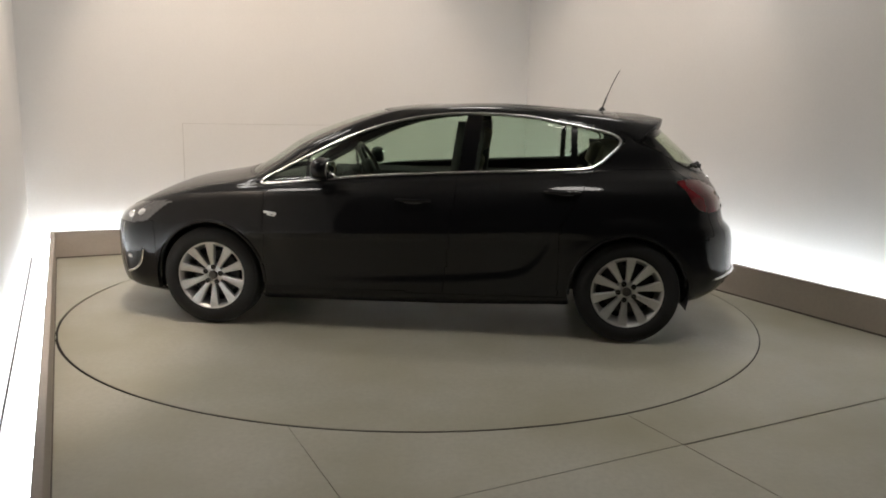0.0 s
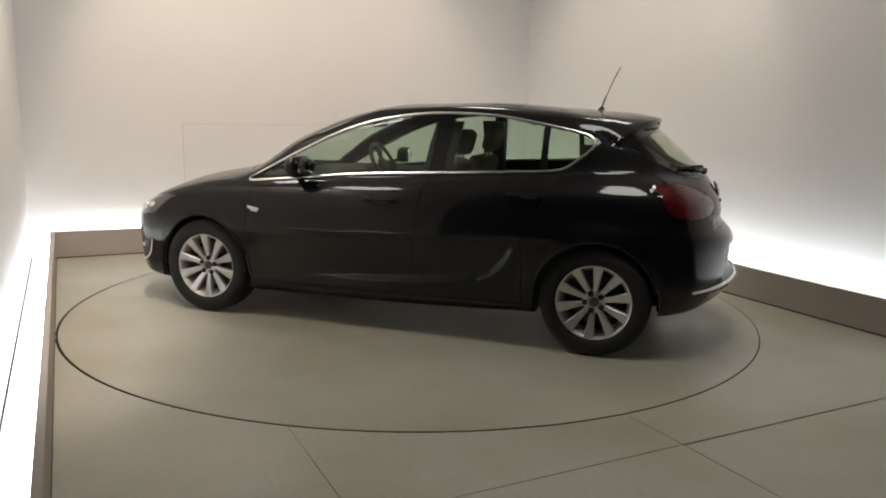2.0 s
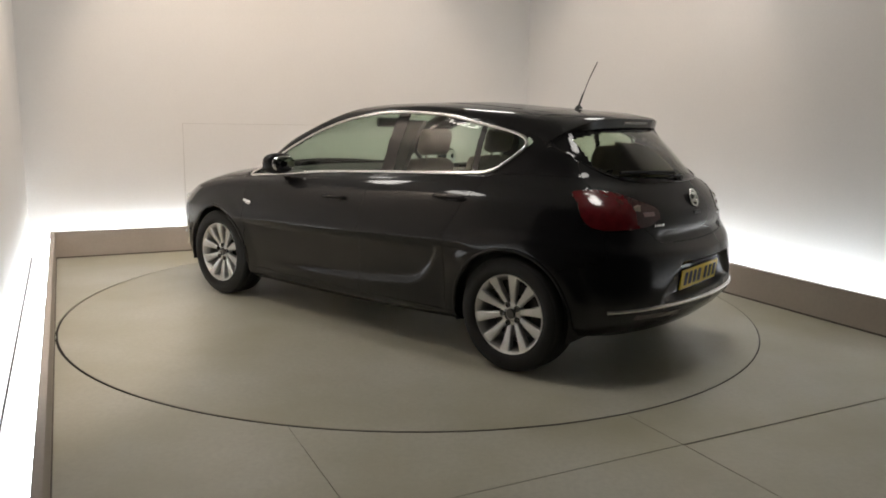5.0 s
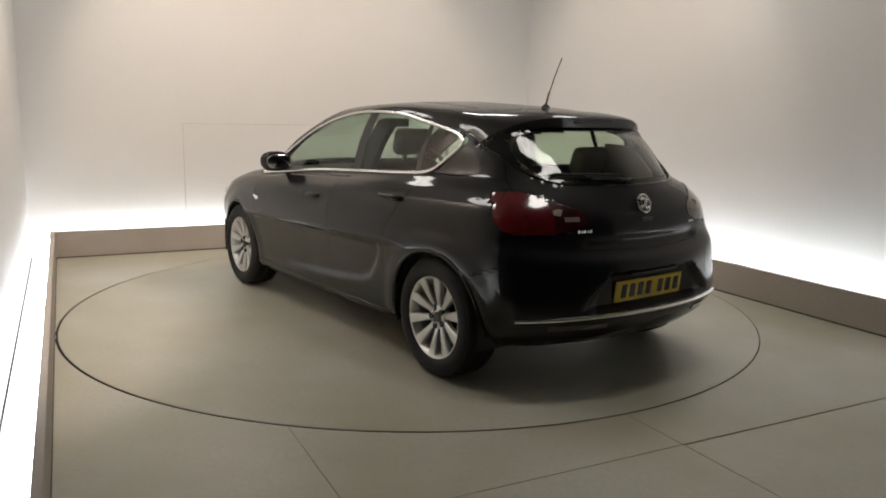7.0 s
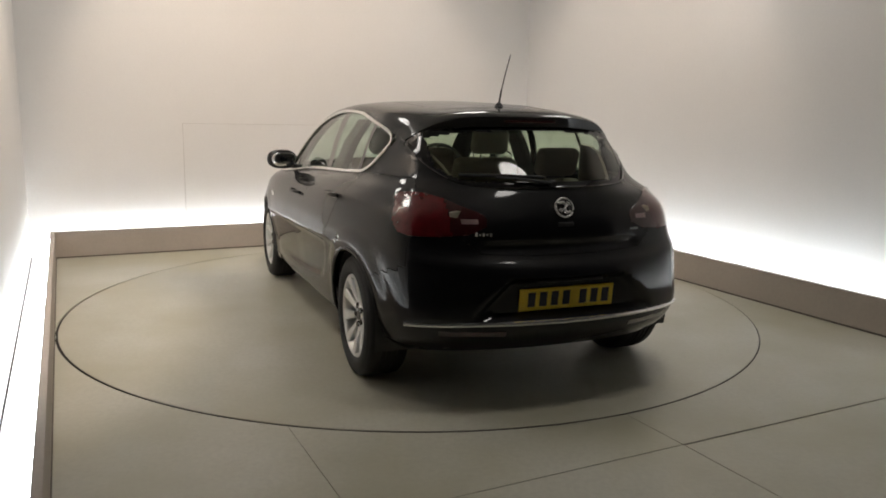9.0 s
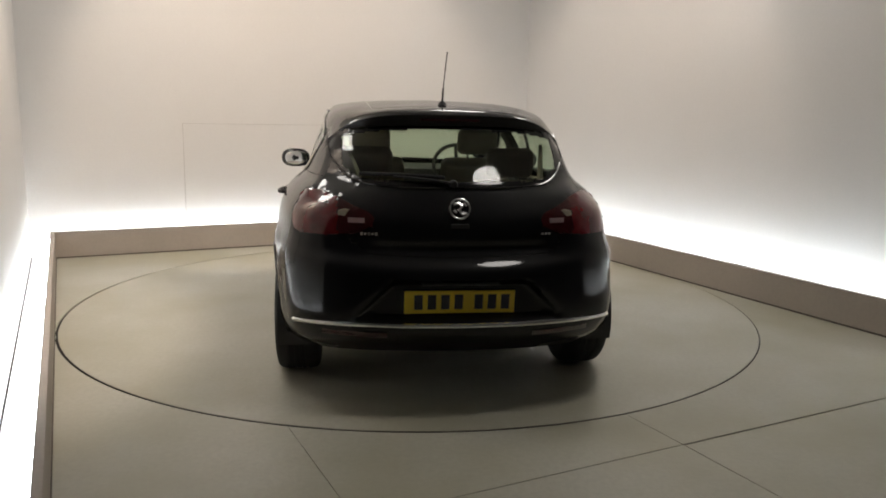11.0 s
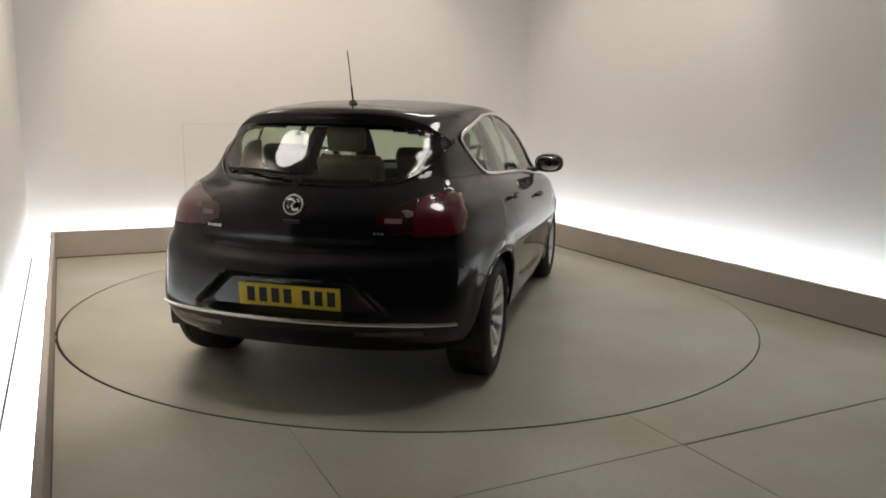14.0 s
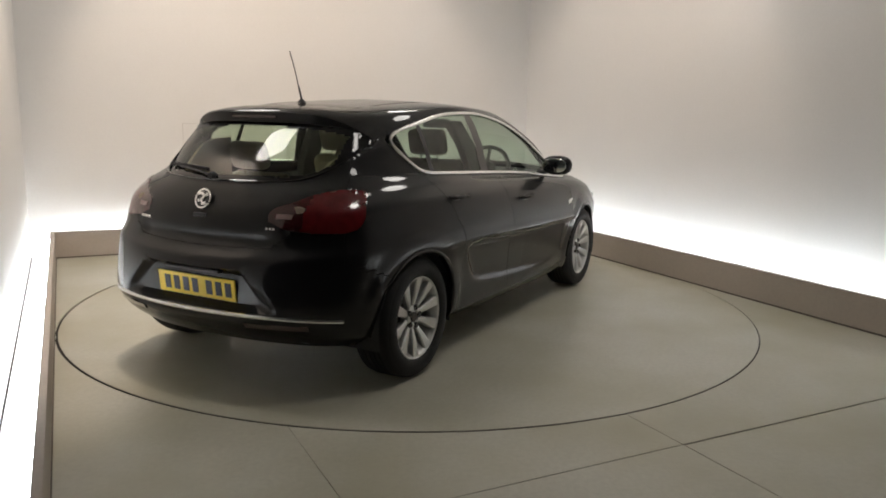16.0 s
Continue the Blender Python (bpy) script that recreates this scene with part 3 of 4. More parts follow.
# doors and other panels that come in pairs, then those across the middle
glass = panel == "glass"
B1 = -.255 - .12 * (Z - 1)
DOORS = {}
for sgn in (1, -1):
    for nm in ("front_wing", "front_door", "rear_door", "quarter_panel", "sill"):
        DOORS[nm, sgn] = skin_part(nm, panel == nm, M_PAINT, sgn)
    skin_part("tail_lamp", panel == "tail_lamp", M_RED, sgn, "glossy red tail lamp", -.002, .008, None, 0.0)
    skin_part("tailgate_lamp", panel == "tailgate_lamp", M_REDDARK, sgn, "dark red inner tail lamp", -.002, .008, None, 0.0)
    skin_part("headlamp", panel == "headlamp", M_CLEAR, sgn, "clear headlamp")
    skin_part("door_window", glass & (X > B1) & (X < .70), M_GLASS, sgn, "green-tinted door glass", 0.006, 0, DOORS["front_door", sgn])
    skin_part("corner_window", glass & (X >= .725), M_GLASS, sgn, "small fixed corner glass", 0.006, 0, DOORS["front_door", sgn])
    skin_part("mirror_post", glass & (X >= .70) & (X < .725), M_TRIM, sgn, "gloss black mirror post", 0.003, 0, DOORS["front_door", sgn])
    skin_part("door_window", glass & (X < B1 - .10) & (X > -.955), M_GLASS, sgn, "green-tinted door glass", 0.006, 0, DOORS["rear_door", sgn])
    skin_part("quarter_window", glass & (X < -.995), M_GLASS, sgn, "small dark quarter glass", 0.006, 0)
    skin_part("pillar_cover", glass & (X <= B1) & (X >= B1 - .10), M_TRIM, sgn, "gloss black pillar cover", 0.003, 0)
    skin_part("pillar_cover", glass & (X <= -.955) & (X >= -.995), M_TRIM, sgn, "gloss black pillar cover", 0.003, 0)
skin_part("bonnet", panel == "bonnet", M_PAINT, 0)
skin_part("roof", panel == "roof", M_PAINT, 0)
skin_part("front_bumper", panel == "front_bumper", M_PAINT, 0)
BUMPER = skin_part("rear_bumper", panel == "rear_bumper", M_PAINT, 0)
TAILGATE = skin_part("tailgate", panel == "tailgate", M_PAINT, 0)
skin_part("windscreen_pillar", panel == "windscreen_pillar", M_PAINT, 0, "", 0.0, .02)
skin_part("windscreen", panel == "windscreen", M_GLASS, 0, "tinted windscreen", 0.004, 0)
skin_part("rear_window", panel == "rear_window", M_GLASS_REAR, 0, "tinted rear window", 0.004, 0, TAILGATE)
skin_part("window_border", panel == "window_border", M_FRIT, 0, "gloss black border round the rear window", 0.002, 0.004, TAILGATE)

# ---------------------------------------------------------------- wheels
def build_wheel(m):
    """A ten-spoke alloy wheel; its axle lies along y, its face looks to +y."""
    w = new("wheel")
    w.parent = car
    w.matrix_basis = m
    R, RIM = 0.322, 0.222
    prof = [(RIM - .004, -.10), (RIM + .012, -.112), (.262, -.116), (.300, -.108), (.316, -.092), (R, -.06)]
    for g in (-.042, -.014, .014, .042):
        prof += [(R, g - .005), (R - .007, g - .004), (R - .007, g + .004), (R, g + .005)]
    prof += [(R, .06), (.316, .090), (.304, .104), (.300, .1045), (.298, .108), (.262, .116), (.236, .113), (RIM + .006, .104), (RIM - .004, .094)]
    part("tyre", lathe(prof, 72), M_RUBBER, w, "black road tyre", smooth=True, angle=50)
    rim = part("rim", lathe([(RIM - .004, -.10), (RIM, -.09), (.190, -.06), (.186, .04), (.200, .078), (.209, .094), (.214, .099), (RIM - .002, .101), (RIM, .094)], 72), M_ALLOY, w,
               "silver ten-spoke alloy rim", smooth=True, angle=40)
    part("brake_disc", lathe([(.03, -.02), (.150, -.02), (.150, .0), (.09, .0), (.085, .02), (.02, .02)], 48), M_DARKMETAL, w, "dark grey brake disc", smooth=True)
    part("inner_barrel", lathe([(.186, -.03), (.02, -.03), (.02, -.034), (.186, -.034)], 40), M_RUBBER, w)
    part("hub", lathe([(.068, .030), (.068, .058), (.062, .070), (.042, .074), (.036, .066), (.001, .066)], 40), M_ALLOY, rim, smooth=True, angle=30)
    part("centre_cap", lathe([(.028, .064), (.028, .074), (.022, .078), (.001, .079)], 32), M_DARKMETAL, rim, "dull grey centre cap", smooth=True, angle=30)
    # black discs in the hub paint the shade of its bolt holes
    for i in range(5):
        a = math.tau * (i + .5) / 5
        bm = lathe([(.0165, .062), (.0165, .0775), (.012, .0785), (.001, .074)], 12)
        bmesh.ops.translate(bm, vec=(.052 * math.cos(a), 0, .052 * math.sin(a)), verts=bm.verts)
        part("bolt_hole_disc", bm, M_TRIM, rim)
    spoke = None
    for i in range(10):
        a = math.tau * i / 10 + math.radians(9)
        if spoke is None:
            bm = bmesh.new()
            rings = []
            for r, hw, y, th in ((.058, .0155, .066, .03), (.085, .0165, .073, .03), (.12, .0200, .081, .032), (.16, .0250, .088, .034), (.195, .0300, .093, .03), (.212, .0330, .096, .02)):
                rings.append([bm.verts.new((r, y + dy, s)) for s, dy in ((-hw, -th), (-hw, -.007), (-hw + .006, 0), (-.003, .001), (.003, .001), (hw - .006, 0), (hw, -.007), (hw, -th))])
            for p, q in zip(rings, rings[1:]):
                for j in range(8):
                    bm.faces.new((p[j], p[(j + 1) % 8], q[(j + 1) % 8], q[j]))
            bm.faces.new(rings[0])
            bm.faces.new(rings[-1][::-1])
            spoke = part("spoke", bm, M_ALLOY, rim, smooth=True, angle=30)
            first = spoke
        else:
            spoke = new("spoke", first.data)
            spoke.parent = rim
        spoke.matrix_basis = Matrix.Rotation(a, 4, "Y")
    return w


WHEEL_Y = 0.772
WHEELS = []
for sx, sy, spin in ((1, 1, 12), (-1, 1, 40), (1, -1, 75), (-1, -1, 5)):
    m = Matrix.Translation((sx * AXLE, sy * WHEEL_Y, 0.322)) @ (Matrix.Identity(4) if sy > 0 else Matrix.Rotation(math.pi, 4, "Z")) @ Matrix.Rotation(radians(spin), 4, "Y")
    if not WHEELS:
        WHEELS.append(build_wheel(m))
    else:
        c = copy_thing(WHEELS[0], m)
        WHEELS.append(c)

# wheel housings, underbody
for sx in (1, -1):
    for sy in (1, -1):
        bm = bmesh.new()
        prof = []
        n = 28
        for y in (.40, .865):
            prof.append([bm.verts.new((sx * AXLE + (ARCH_R + .004) * math.cos(a), sy * y, WHEEL_Z + (ARCH_R + .004) * math.sin(a))) for a in [math.pi * (-.085 + 1.17 * i / n) for i in range(n + 1)]])
        for i in range(n):
            bm.faces.new((prof[0][i], prof[0][i + 1], prof[1][i + 1], prof[1][i]))
        bm.faces.new(prof[0])
        part("wheel_housing", bm, M_PLASTIC, car)
part("underbody", box((-.02, 0, .25), (1.9, 1.50, .10), .02), M_PLASTIC, car, "dark underbody pan")
part("underbody", box((1.82, 0, .27), (.45, 1.2, .12), .02), M_PLASTIC, car)
part("underbody", box((-1.66, 0, .335), (.34, 1.16, .13), .03), M_PLASTIC, car)
part("underbody", box((1.327, 0, .30), (.8, .8, .12), .02), M_PLASTIC, car)
part("underbody", box((-1.327, 0, .32), (.8, .8, .14), .02), M_PLASTIC, car)


def at_side(x, z, out=0.0):
    """The point of the left skin seen side-on at x, z, and a bit outside it."""
    k = cand_all[np.argmin((flat_all[cand_all, 0] - x) ** 2 + (flat_all[cand_all, 2] - z) ** 2)]
    return Vector((x, flat_all[k, 1] + out, z))


flat_all = SKIN.reshape(-1, 3)
cand_all = np.where(np.tile(KIND == 1, len(rows_at)) & (flat_all[:, 1] > .3))[0]


def at_rear(y, z, out=0.0):
    """The point of the tail's skin at y, z."""
    k = rear_all[np.argmin((flat_all[rear_all, 1] - abs(y)) ** 2 + (flat_all[rear_all, 2] - z) ** 2)]
    return Vector((flat_all[k, 0] - out, y, z))


rear_all = np.where(np.tile(KIND == 2, len(rows_at)))[0]


def smooth_line(pts, n=4, closed=False):
    pts = [Vector(q) for q in pts]
    for _ in range(n):
        pts = [pts[i] if not closed and i in (0, len(pts) - 1) else pts[i - 1] * .25 + pts[i] * .5 + pts[(i + 1) % len(pts)] * .25 for i in range(len(pts))]
    return pts


for sgn in (1, -1):
    line = smooth_line([at_side(x, z, .003) for x, z in WIN[::3]], 4, True)
    part("window_trim", sweep([(v.x, v.y * sgn, v.z) for v in line], 0.0100, 8, True, .8, up=(0, sgn, 0.3)), M_CHROME, car, "bright chrome strip round the side windows", smooth=True)


roof_all = np.where(flat_all[:, 2] > 1.30)[0]


def roof_at(x, y, out=0.0):
    """The roof's height over x, y."""
    d = (flat_all[roof_all, 0] - x) ** 2 + (flat_all[roof_all, 1] - abs(y)) ** 2
    k = np.argsort(d)[:4]
    w = 1 / (d[k] + 1e-5)
    return Vector((x, y, float((flat_all[roof_all[k], 2] * w).sum() / w.sum()) + out))


# rolled edges of the wheel arches
for ax in (AXLE, -AXLE):
    for sgn in (1, -1):
        edge = []
        for i in range(49):
            a = math.pi * (-.02 + 1.04 * i / 48)
            x, z = ax + (ARCH_R - .002) * math.cos(a), WHEEL_Z + (ARCH_R - .002) * math.sin(a)
            edge.append(at_side(x, z, -.003))
        edge = smooth_line(edge, 6)
        part("arch_edge", sweep([(v.x, v.y * sgn, v.z) for v in edge], .011, 8), M_PAINT, car, smooth=True)

# ---------------------------------------------------------------- details on the car's outside


def loft(rows, close_ends=True):
    """A closed skin through rings of equal length."""
    bm = bmesh.new()
    rings = [[bm.verts.new(v) for v in ring] for ring in rows]
    n = len(rings[0])
    for p, q in zip(rings, rings[1:]):
        for j in range(n):
            bm.faces.new((p[j], p[(j + 1) % n], q[(j + 1) % n], q[j]))
    if close_ends:
        bm.faces.new(rings[0][::-1])
        bm.faces.new(rings[-1])
    return bm


def ellipsoid(c, s, m=None, seg=24, rings=14, power=1.0):
    bm = bmesh.new()
    bmesh.ops.create_uvsphere(bm, u_segments=seg, v_segments=rings, radius=1)
    for v in bm.verts:
        v.co = Vector([math.copysign(abs(k) ** power, k) * d for k, d in zip(v.co, s)])
    if m is not None:
        bmesh.ops.transform(bm, matrix=m, verts=bm.verts)
    bmesh.ops.translate(bm, vec=c, verts=bm.verts)
    return bm


def flip_y(bm, sgn):
    if sgn < 0:
        for v in bm.verts:
            v.co.y = -v.co.y
    return bm


# roof spoiler over the rear window
top_all = np.where(flat_all[:, 2] > 1.12)[0]


def skin_top(x, y):
    """The skin's height over x, y, down to the window tips."""
    d = (flat_all[top_all, 0] - x) ** 2 + (flat_all[top_all, 1] - abs(y)) ** 2
    k = np.argsort(d)[:4]
    w = 1 / (d[k] + 1e-5)
    return float((flat_all[top_all[k], 2] * w).sum() / w.sum())


rows = []
for i in range(41):
    v = -1 + i / 20
    a = abs(v)
    y = .612 * v
    te = -1.588 + .205 * a ** 3.2
    zl = 1.318 - .076 * a ** 4.5
    th = .060 * (1 - a ** 5) + .008
    zt = zl + th
    x0 = -1.28 + .03 * a ** 2
    z0 = skin_top(x0, y) + .001
    x1 = .5 * (x0 + te)
    zm = max(.5 * (z0 + zt) + .010 * (1 - a ** 2), skin_top(x1, y) + .006)
    rows.append([(x0, y, z0), (x1, y, zm), (te + .012, y, zt), (te, y, zt - .15 * th), (te + .010, y, zl + .12 * th), (te + .026, y, zl), (x1, y, min(zl + .01, zm - .02)), (x0, y, z0 - .03)])
SPOILER = part("spoiler", loft(rows), M_PAINT, car, "black roof spoiler above the rear window", smooth=True, angle=50)
part("brake_light", box((-1.584, 0, 1.352), (.010, .30, .012), .002), M_REDDARK, SPOILER, "slim dark red brake light")
# aerial
AERIAL = part("aerial", lathe([(.001, .016), (.010, .016), (.020, .006), (.026, -.006)], 20, "Z"), M_PLASTIC, car, "black roof aerial with a raked whip", smooth=True)
AERIAL.location = (-1.200, -.008, 1.436)
part("whip", sweep([(0, 0, .01), (-.012, 0, .045), (-.025, 0, .085)], .0055, 8), M_PLASTIC, AERIAL, smooth=True)
part("whip", sweep([(-.025, 0, .08), (-.062, -.004, .175), (-.108, -.008, .272)], .0030, 8), M_PLASTIC, AERIAL, smooth=True)

# door mirrors
for sgn in (1, -1):
    mir = part("door_mirror", flip_y(ellipsoid((.575, .895 if sgn > 0 else .912, 1.034), (.062, .108, .070), Matrix.Rotation(radians(-12), 4, "Z"), power=.80), sgn), M_PAINT, DOORS["front_door", sgn], "black door mirror", smooth=True)
    part("mirror_glass", flip_y(ellipsoid((.524, .889 if sgn > 0 else .906, 1.034), (.012, .086, .052), Matrix.Rotation(radians(-10), 4, "Z"), power=.8), sgn), M_MIRROR, mir, "silvered mirror glass")
    part("mirror_foot", flip_y(sweep([(.66, .735, .972), (.63, .80, .978), (.60, .86, 1.000)], .026, 10, flat=.7), sgn), M_PLASTIC, mir, smooth=True)
    # handles, each over a black bulge that paints the cup's shade
    for x, z, key in ((.005, .846, "front_door"), (-.905, .918, "rear_door")):
        p0 = at_side(x, z)
        cup = part("handle_cup_shade", flip_y(ellipsoid((x - .005, p0.y - .004, z - .006), (.075, .010, .024)), sgn), M_PLASTIC, DOORS[key, sgn], smooth=True)
        part("door_handle", flip_y(sweep([(x + .105, p0.y + .002, z + .010), (x + .085, p0.y + .022, z + .012), (x, p0.y + .030, z + .012), (x - .085, p0.y + .022, z + .012), (x - .105, p0.y + .002, z + .010)],
             .013, 10, flat=.8), sgn), M_PAINT, DOORS[key, sgn], "black body-coloured door handle", smooth=True)
    # side badge on the wing
    p0 = at_side(.912, .748)
    for k, (x, z, w, h) in enumerate(((.912, .752, .085, .017), (.905, .736, .055, .009))):
        part("wing_badge", flip_y(box((x, p0.y + .002, z), (w, .008, h), .002, 2, Matrix.Rotation(radians(-8), 4, "Y")), sgn), M_CHROME, DOORS["front_wing", sgn], "small bright wing badge")
    part("badge_bar", flip_y(box((.895, p0.y + .003, .712), (.040, .005, .009), .001), sgn), M_CHROME, DOORS["front_wing", sgn])
    # fog lamp and its bright bracket at the bumper's corner
    part("fog_lamp", flip_y(ellipsoid(at_side(1.935, .412, .004), (.034, .014, .014), Matrix.Rotation(radians(-50), 4, "Z")), sgn), M_LENS, car, "clear fog lamp in the bumper", smooth=True)
    part("fog_trim", flip_y(sweep(smooth_line([at_side(x, z, .005) for x, z in ((1.810, .470), (1.814, .445), (1.822, .412), (1.838, .375), (1.862, .345), (1.895, .322), (1.935, .308), (1.958, .304))], 2), .008, 8), sgn), M_CHROME, car,
         "bright bracket round the fog lamp", smooth=True)
    part("reversing_lamp", flip_y(loft([[at_rear(y, z, o) for z, o in ((.902, -.002), (.902, .004), (.880, .004), (.880, -.002))] for y in (.44, .46, .48, .50, .52)]), sgn), M_REVERSE, TAILGATE, "small clear reversing lamp")
    part("headlamp_lens", flip_y(ellipsoid(at_side(1.815, .712, -.003), (.036, .014, .024), Matrix.Rotation(radians(20), 4, "Y"), power=1.3), sgn), M_LENS, car, "bright reflector in the headlamp", smooth=True)
    part("headlamp_lens", flip_y(ellipsoid(at_side(1.905, .690, -.008), (.030, .018, .030)), sgn), M_CHROME, car, "bright round reflector in the headlamp", smooth=True)
    # black patch laid on the skin, its colour standing for the recess's shade
    rings = []
    for x, z0, z1 in ((1.832, .400, .452), (1.86, .350, .449), (1.89, .330, .446), (1.92, .318, .443), (1.955, .312, .440)):
        zs = np.linspace(z0, z1, 6)
        rings.append([at_side(x, z, .0025) for z in zs] + [at_side(x, z, -.012) for z in zs[::-1]])
    part("fog_surround", flip_y(loft(rings), sgn), M_PLASTIC, car, "matt black patch painting the dark recess round the fog lamp", smooth=True, angle=50)
    # rear reflectors under the bright strip
    part("reflector", flip_y(loft([[at_rear(y, z, o) for z, o in ((.388, -.004), (.388, .004), (.362, .006), (.362, -.004))] for y in (.34, .42, .50, .58, .64)]), sgn), M_REDDARK, BUMPER, "slim dark red reflector")
    # roof seams
    part("roof_seam", flip_y(sweep([roof_at(x, .405 - .03 * abs(x + .45), -.001) for x in np.linspace(.0, -1.25, 24)], .0035, 6, flat=.6), sgn), M_TRIM, car)

# bright strip over the lower bumper
line = smooth_line([at_rear(y, .428 - .018 * (abs(y) / .78) ** 4, .004) for y in np.linspace(-.775, .775, 61)], 6)
part("bumper_strip", sweep(line, .0108, 8, flat=1.0), M_CHROME, BUMPER, "bright chrome strip across the rear bumper", smooth=True)

# number plate with bars for its characters
TILT = Matrix.Rotation(radians(-6), 4, "Y")
plate = part("number_plate", box((0, 0, 0), (.008, .52, .111), .003, m=TILT), M_PLATE, BUMPER, "yellow rear number plate with dark bars")
plate.location = (-2.026, 0, .522)
for y in (.195, .132, .069, .006, -.088, -.151, -.214):
    part("plate_bar", box((-.0045, y, 0), (.003, .040, .072), .001, m=TILT), M_INK, plate)
part("plate_lamp_bar", box((-2.035, 0, .612), (.05, .36, .014), .004), M_PLASTIC, BUMPER)

# round emblem, drawn as a plain ring with a bent bar
emb = part("emblem", lathe([(.001, 0), (.045, 0), (.047, -.006), (.040, -.010), (.001, -.010)], 36), M_TRIM, TAILGATE, "round chrome emblem on the hatch", smooth=True, angle=30)
emb.matrix_basis = Matrix.Translation(at_rear(0, .946, .002)) @ Matrix.Rotation(radians(20), 4, "Y") @ Matrix.Rotation(radians(-90), 4, "Z")
part("ring", sweep([(.047 * math.cos(i * math.tau / 40), -.009, .047 * math.sin(i * math.tau / 40)) for i in range(40)], .006, 8, True), M_CHROME, emb, "chrome ring", smooth=True)
part("emblem_bar", sweep([(-.030, -.011, .022), (-.006, -.012, .026), (.012, -.013, .010), (-.004, -.013, -.006), (.008, -.012, -.026), (.030, -.011, -.020)], .009, 8, flat=1.0), M_CHROME, emb, smooth=True)
part("emblem_bar", sweep([(-.028, -.011, -.006), (-.016, -.012, -.020)], .007, 8), M_CHROME, emb, smooth=True)
part("emblem_bar", sweep([(.018, -.011, .028), (.030, -.012, .012)], .006, 8), M_CHROME, emb, smooth=True)
# raised lettering too small to read, as short bars
for i in range(5):
    y = .455 - i * .017
    part("script_bar", box(at_rear(y, .832, .003), (.004, .012, .016 if i % 2 == 0 else .011), .001), M_CHROME, TAILGATE)
for i in range(3):
    y = -.40 - i * .018
    part("script_bar", box(at_rear(y, .832, .003), (.004, .011, .010), .001), M_ALLOY, TAILGATE)
# hatch release and crease light
part("hatch_grip", box(at_rear(0, .872, -.002), (.012, .085, .020), .004), M_PLASTIC, TAILGATE)

# rear wiper
piv = at_rear(.02, 1.055, .012)
wiper = part("rear_wiper", lathe([(.001, -.016), (.016, -.016), (.022, .0), (.022, .012)], 20), M_PLASTIC, TAILGATE, "black rear wiper parked along the glass", smooth=True)
wiper.matrix_basis = Matrix.Translation(piv) @ Matrix.Rotation(radians(-90), 4, "Z")
arm = [at_rear(y, 1.058 + .028 * math.sin(min(1, y / .3) * 1.5), .020) for y in np.linspace(.02, .30, 12)]
arm_ob = part("wiper_arm", sweep([v - piv for v in arm], .008, 8, flat=.7), M_PLASTIC, wiper, smooth=True)
arm_ob.matrix_basis = Matrix.Rotation(radians(90), 4, "Z")
blade = part("wiper_blade", sweep([v - piv + Vector((0, 0, .006)) for v in [at_rear(y, 1.080 + .008 * math.sin((y - .06) * 6), .012) for y in np.linspace(.06, .46, 16)]], .009, 8), M_RUBBER, wiper, smooth=True)
blade.matrix_basis = Matrix.Rotation(radians(90), 4, "Z")

# silencer, added to keep light from under the tail, and lower valance
part("silencer", ellipsoid((-1.60, -.10, .268), (.11, .36, .06), power=.7), M_DARKMETAL, car, "dull grey exhaust silencer", smooth=True)
part("diffuser", loft([[(x + .10 * (abs(y) / .7) ** 2.5, y, z) for x, z in ((-1.93, .268), (-1.96, .285), (-1.95, .325), (-1.83, .33), (-1.80, .27))] for y in np.linspace(-.58, .58, 21)]), M_PLASTIC, BUMPER, "matt black lower rear valance", smooth=True)

# ---------------------------------------------------------------- cabin
def seat(x, y, w, back_h, lean, head=True, base=.42):
    e = new("seat")
    e.parent = car
    tagged(e, "grey-beige cloth car seat with a headrest")
    e.matrix_basis = pose(x, y, base)
    part("cushion", box((.24, 0, .10), (.52, w, .17), .05, 3), M_SEAT, e)
    m = Matrix.Rotation(radians(-lean), 4, "Y")
    part("backrest", box((-.03 - .0, 0, .10 + back_h / 2), (.13, w * .94, back_h), .05, 4, m), M_SEAT, e)
    if head:
        tx = -.05 - math.sin(radians(lean)) * (back_h / 2 + .12)
        tz = .10 + back_h / 2 + math.cos(radians(lean)) * (back_h / 2 + .12)
        part("headrest", box((tx, 0, tz), (.09, .27, .17), .04, 4, m), M_SEAT, e)
        for s in (-.06, .06):
            part("headrest_post", sweep([(tx, s, tz), (tx + .04, s, tz - .16)], .006, 8), M_CHROME, e)
    return e


seat(-.20, .36, .50, .58, 16)
seat(-.20, -.36, .50, .58, 16)
for y in (.40, -.40):
    seat(-1.02, y, .48, .50, 20, True, .42)
seat(-1.02, 0, .30, .46, 20, False, .42)
part("cabin_floor", box((-.30, 0, .40), (2.9, 1.46, .06), .02), M_CABIN, car, "dark cabin floor")
for sgn in (1, -1):
    part("door_card", flip_y(loft([[(x, yy, z) for yy, z in ((.80, .42), (.74, .42), (.70, .92), (.745, .96), (.76, .90))] for x in np.linspace(.98, -1.30, 12)]), sgn), M_CABIN, car, "dark door lining")
part("parcel_shelf", box((-1.50, 0, .985), (.50, 1.10, .03), .012), M_SEAT, car, "grey parcel shelf under the rear window")
part("boot_lining", box((-1.60, 0, .70), (.60, 1.16, .5), .05), M_SEAT, car)
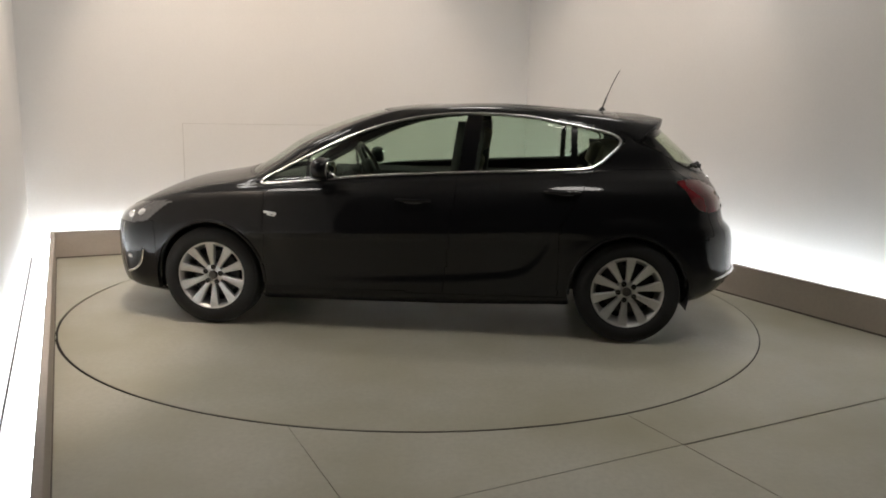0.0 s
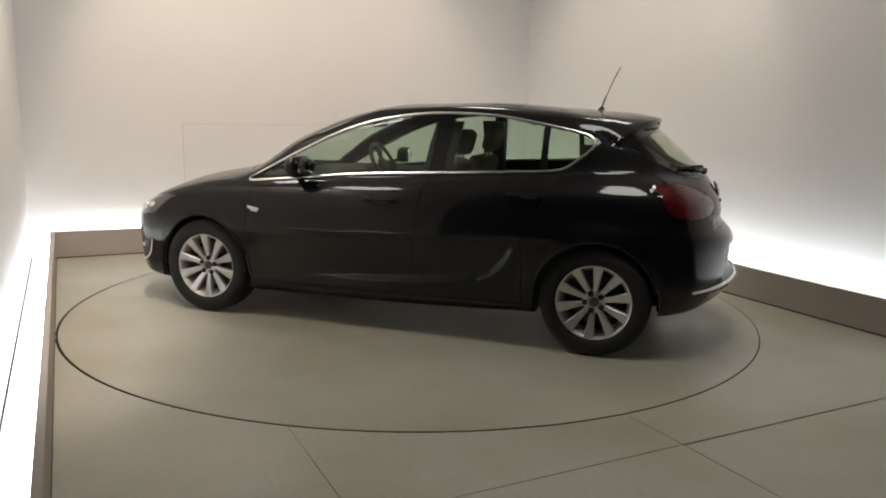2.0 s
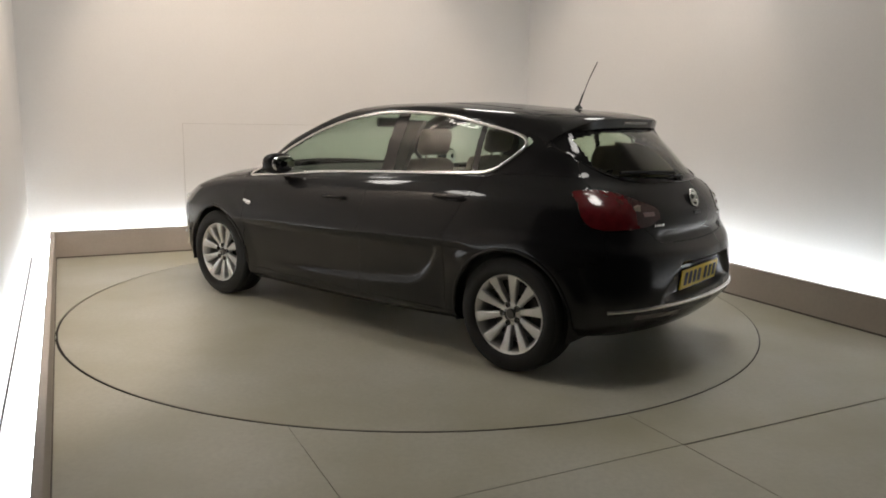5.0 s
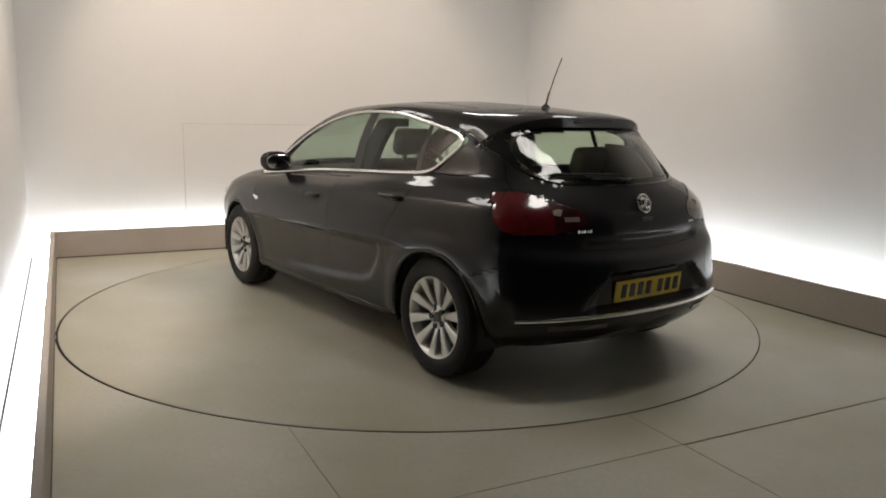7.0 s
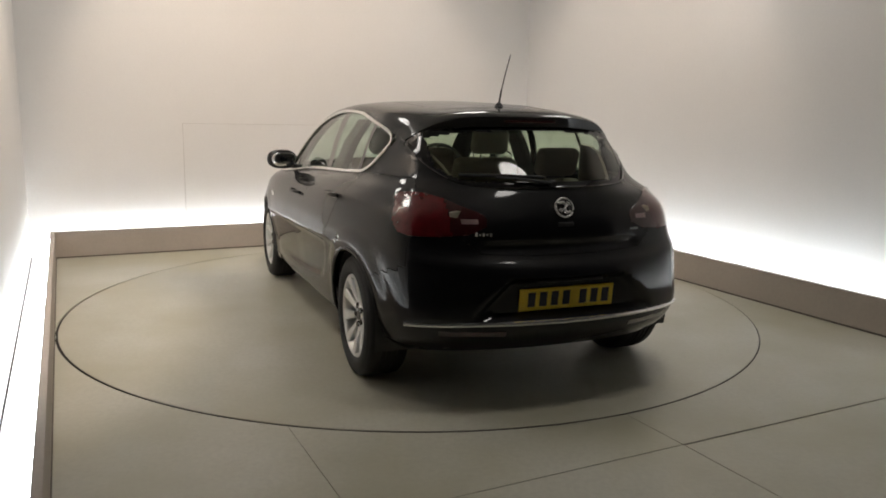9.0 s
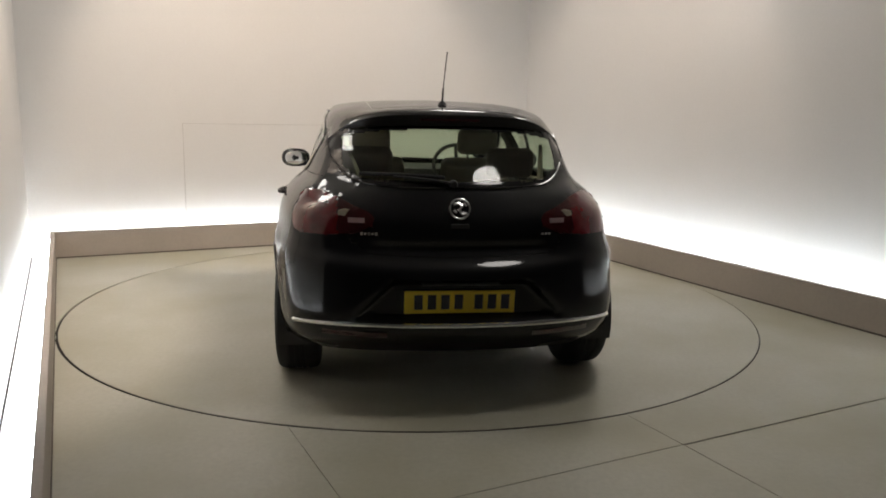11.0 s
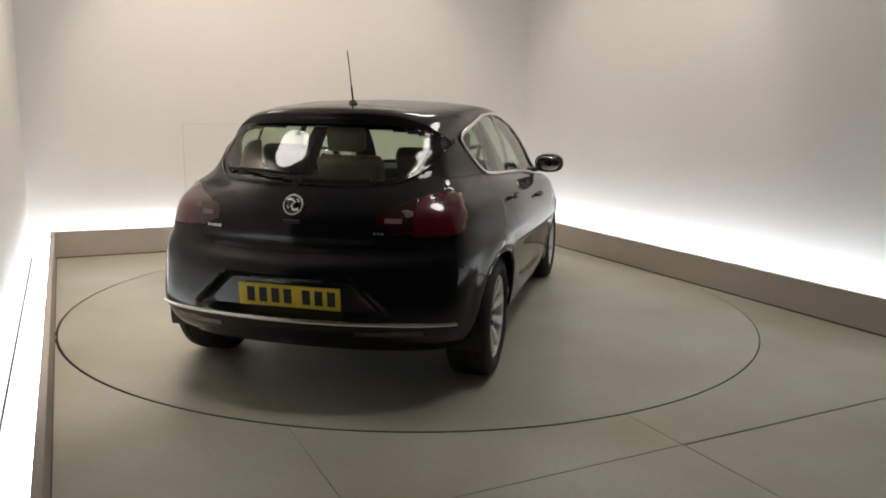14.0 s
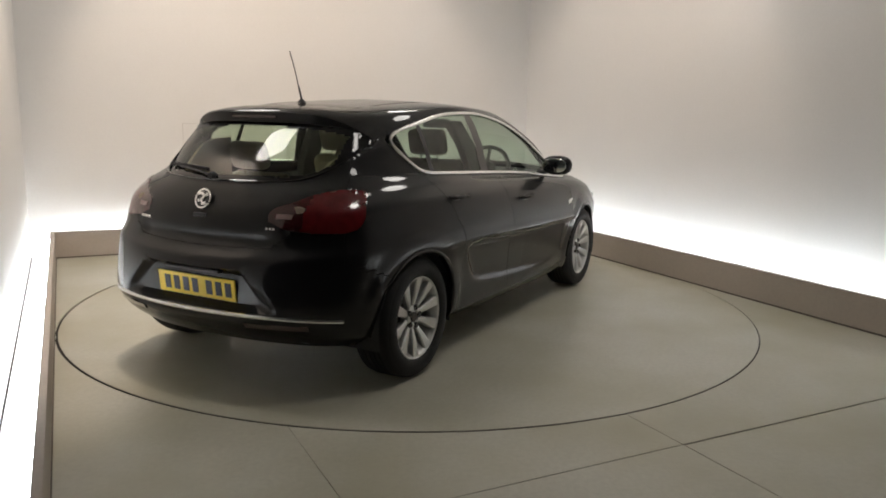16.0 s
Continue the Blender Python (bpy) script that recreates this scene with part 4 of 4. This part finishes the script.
part("dashboard", loft([[(x, y, z + .02 * math.cos(y * 2)) for x, z in ((1.12, .60), (1.14, .90), (1.0, .955), (.78, .965), (.66, .93), (.64, .80), (.72, .60))] for y in np.linspace(-.68, .68, 15)]), M_CABIN, car, "dark moulded dashboard", smooth=True)
for sgn in (1, -1):
    part("pillar_lining", flip_y(loft([[(x - .10 * (z - 1), y, z) for x, y in ((-.20, yo), (-.38, yo), (-.37, yo - .05), (-.21, yo - .05))] for z, yo in ((.80, .735), (1.02, .700), (1.20, .625), (1.34, .535))]), sgn), M_CABIN, car, "dark inner lining of the door pillar")
    part("tail_pillar_lining", flip_y(loft([[(x, y, .98), (x, y - .012, zt), (x, y - .03, zt), (x, y - .03, .98)] for x, y, zt in ((-1.17, .600, 1.22), (-1.34, .560, 1.215), (-1.46, .530, 1.19), (-1.56, .500, 1.13), (-1.64, .475, 1.07))]), sgn), M_SEAT, car, "dull inner lining beside the rear window")
# seal round the rear window
SEAL_TOP = np.where((flat_all[:, 0] < -1.30) & (flat_all[:, 2] > 1.0) & (flat_all[:, 2] < 1.38))[0]


def at_glass(y, z, out=.002):
    k = SEAL_TOP[np.argmin((flat_all[SEAL_TOP, 1] - abs(y)) ** 2 + (flat_all[SEAL_TOP, 2] - z) ** 2)]
    return Vector((flat_all[k, 0] - out, y, z))


seal = smooth_line([at_glass(y, z) for y, z in REAR_GLASS[::3]], 5, True)
part("window_seal", sweep(seal, .0055, 8, True), M_TRIM, TAILGATE, "gloss black seal round the rear window", smooth=True)
# steering wheel on the car's right
sw = new("steering_wheel")
sw.parent = car
tagged(sw, "black steering wheel")
sw.matrix_basis = pose(.52, -.36, .98, 0, -62, 0)
part("wheel_rim", sweep([(.185 * math.cos(i * math.tau / 40), .185 * math.sin(i * math.tau / 40), 0) for i in range(40)], .016, 8, True), M_CABIN, sw, smooth=True)
part("boss", ellipsoid((0, 0, -.01), (.07, .08, .03)), M_CABIN, sw, smooth=True)
for a in (0, 140, 220):
    part("wheel_spoke", sweep([(0, 0, -.01), (.18 * math.cos(radians(a)), .18 * math.sin(radians(a)), 0)], .014, 8), M_CABIN, sw, smooth=True)
part("column", sweep([(.60, -.36, .95), (.85, -.36, .86)], .04, 10), M_CABIN, car)
part("rear_view_mirror", box((.40, 0, 1.315), (.03, .23, .065), .012, 3), M_CABIN, car, "dark rear-view mirror")
part("mirror_stalk", sweep([(.41, 0, 1.33), (.50, 0, 1.345)], .010, 8), M_CABIN, car)

# pale headlining under the roof
rows = []
for x in np.linspace(.12, -1.36, 26):
    rows.append([roof_at(x, y, -.030) for y in np.linspace(-.50, .50, 21)])
bm = bmesh.new()
g = [[bm.verts.new(v) for v in r] for r in rows]
for p, q in zip(g, g[1:]):
    for j in range(20):
        bm.faces.new((p[j], p[j + 1], q[j + 1], q[j]))
part("headlining", bm, M_LINER, car, "pale cloth headlining", smooth=True)

# ---------------------------------------------------------------- motion of the disc and the car
CAR_ON_DISC = Matrix.Translation((-0.112, -0.001, 0.0))
car.matrix_basis = CAR_ON_DISC


def turn_at(t):
    return 171.990 - 6.3554 * t - 0.07793 * t ** 2 + 0.00223 * t ** 3


def motions():
    rows = []
    for i in range(17):
        rows.append((float(i), Matrix.Rotation(radians(turn_at(i)), 4, "Z")))
    walk(turntable, rows)
    walk(car, [(t, m @ CAR_ON_DISC) for t, m in rows])


motions()
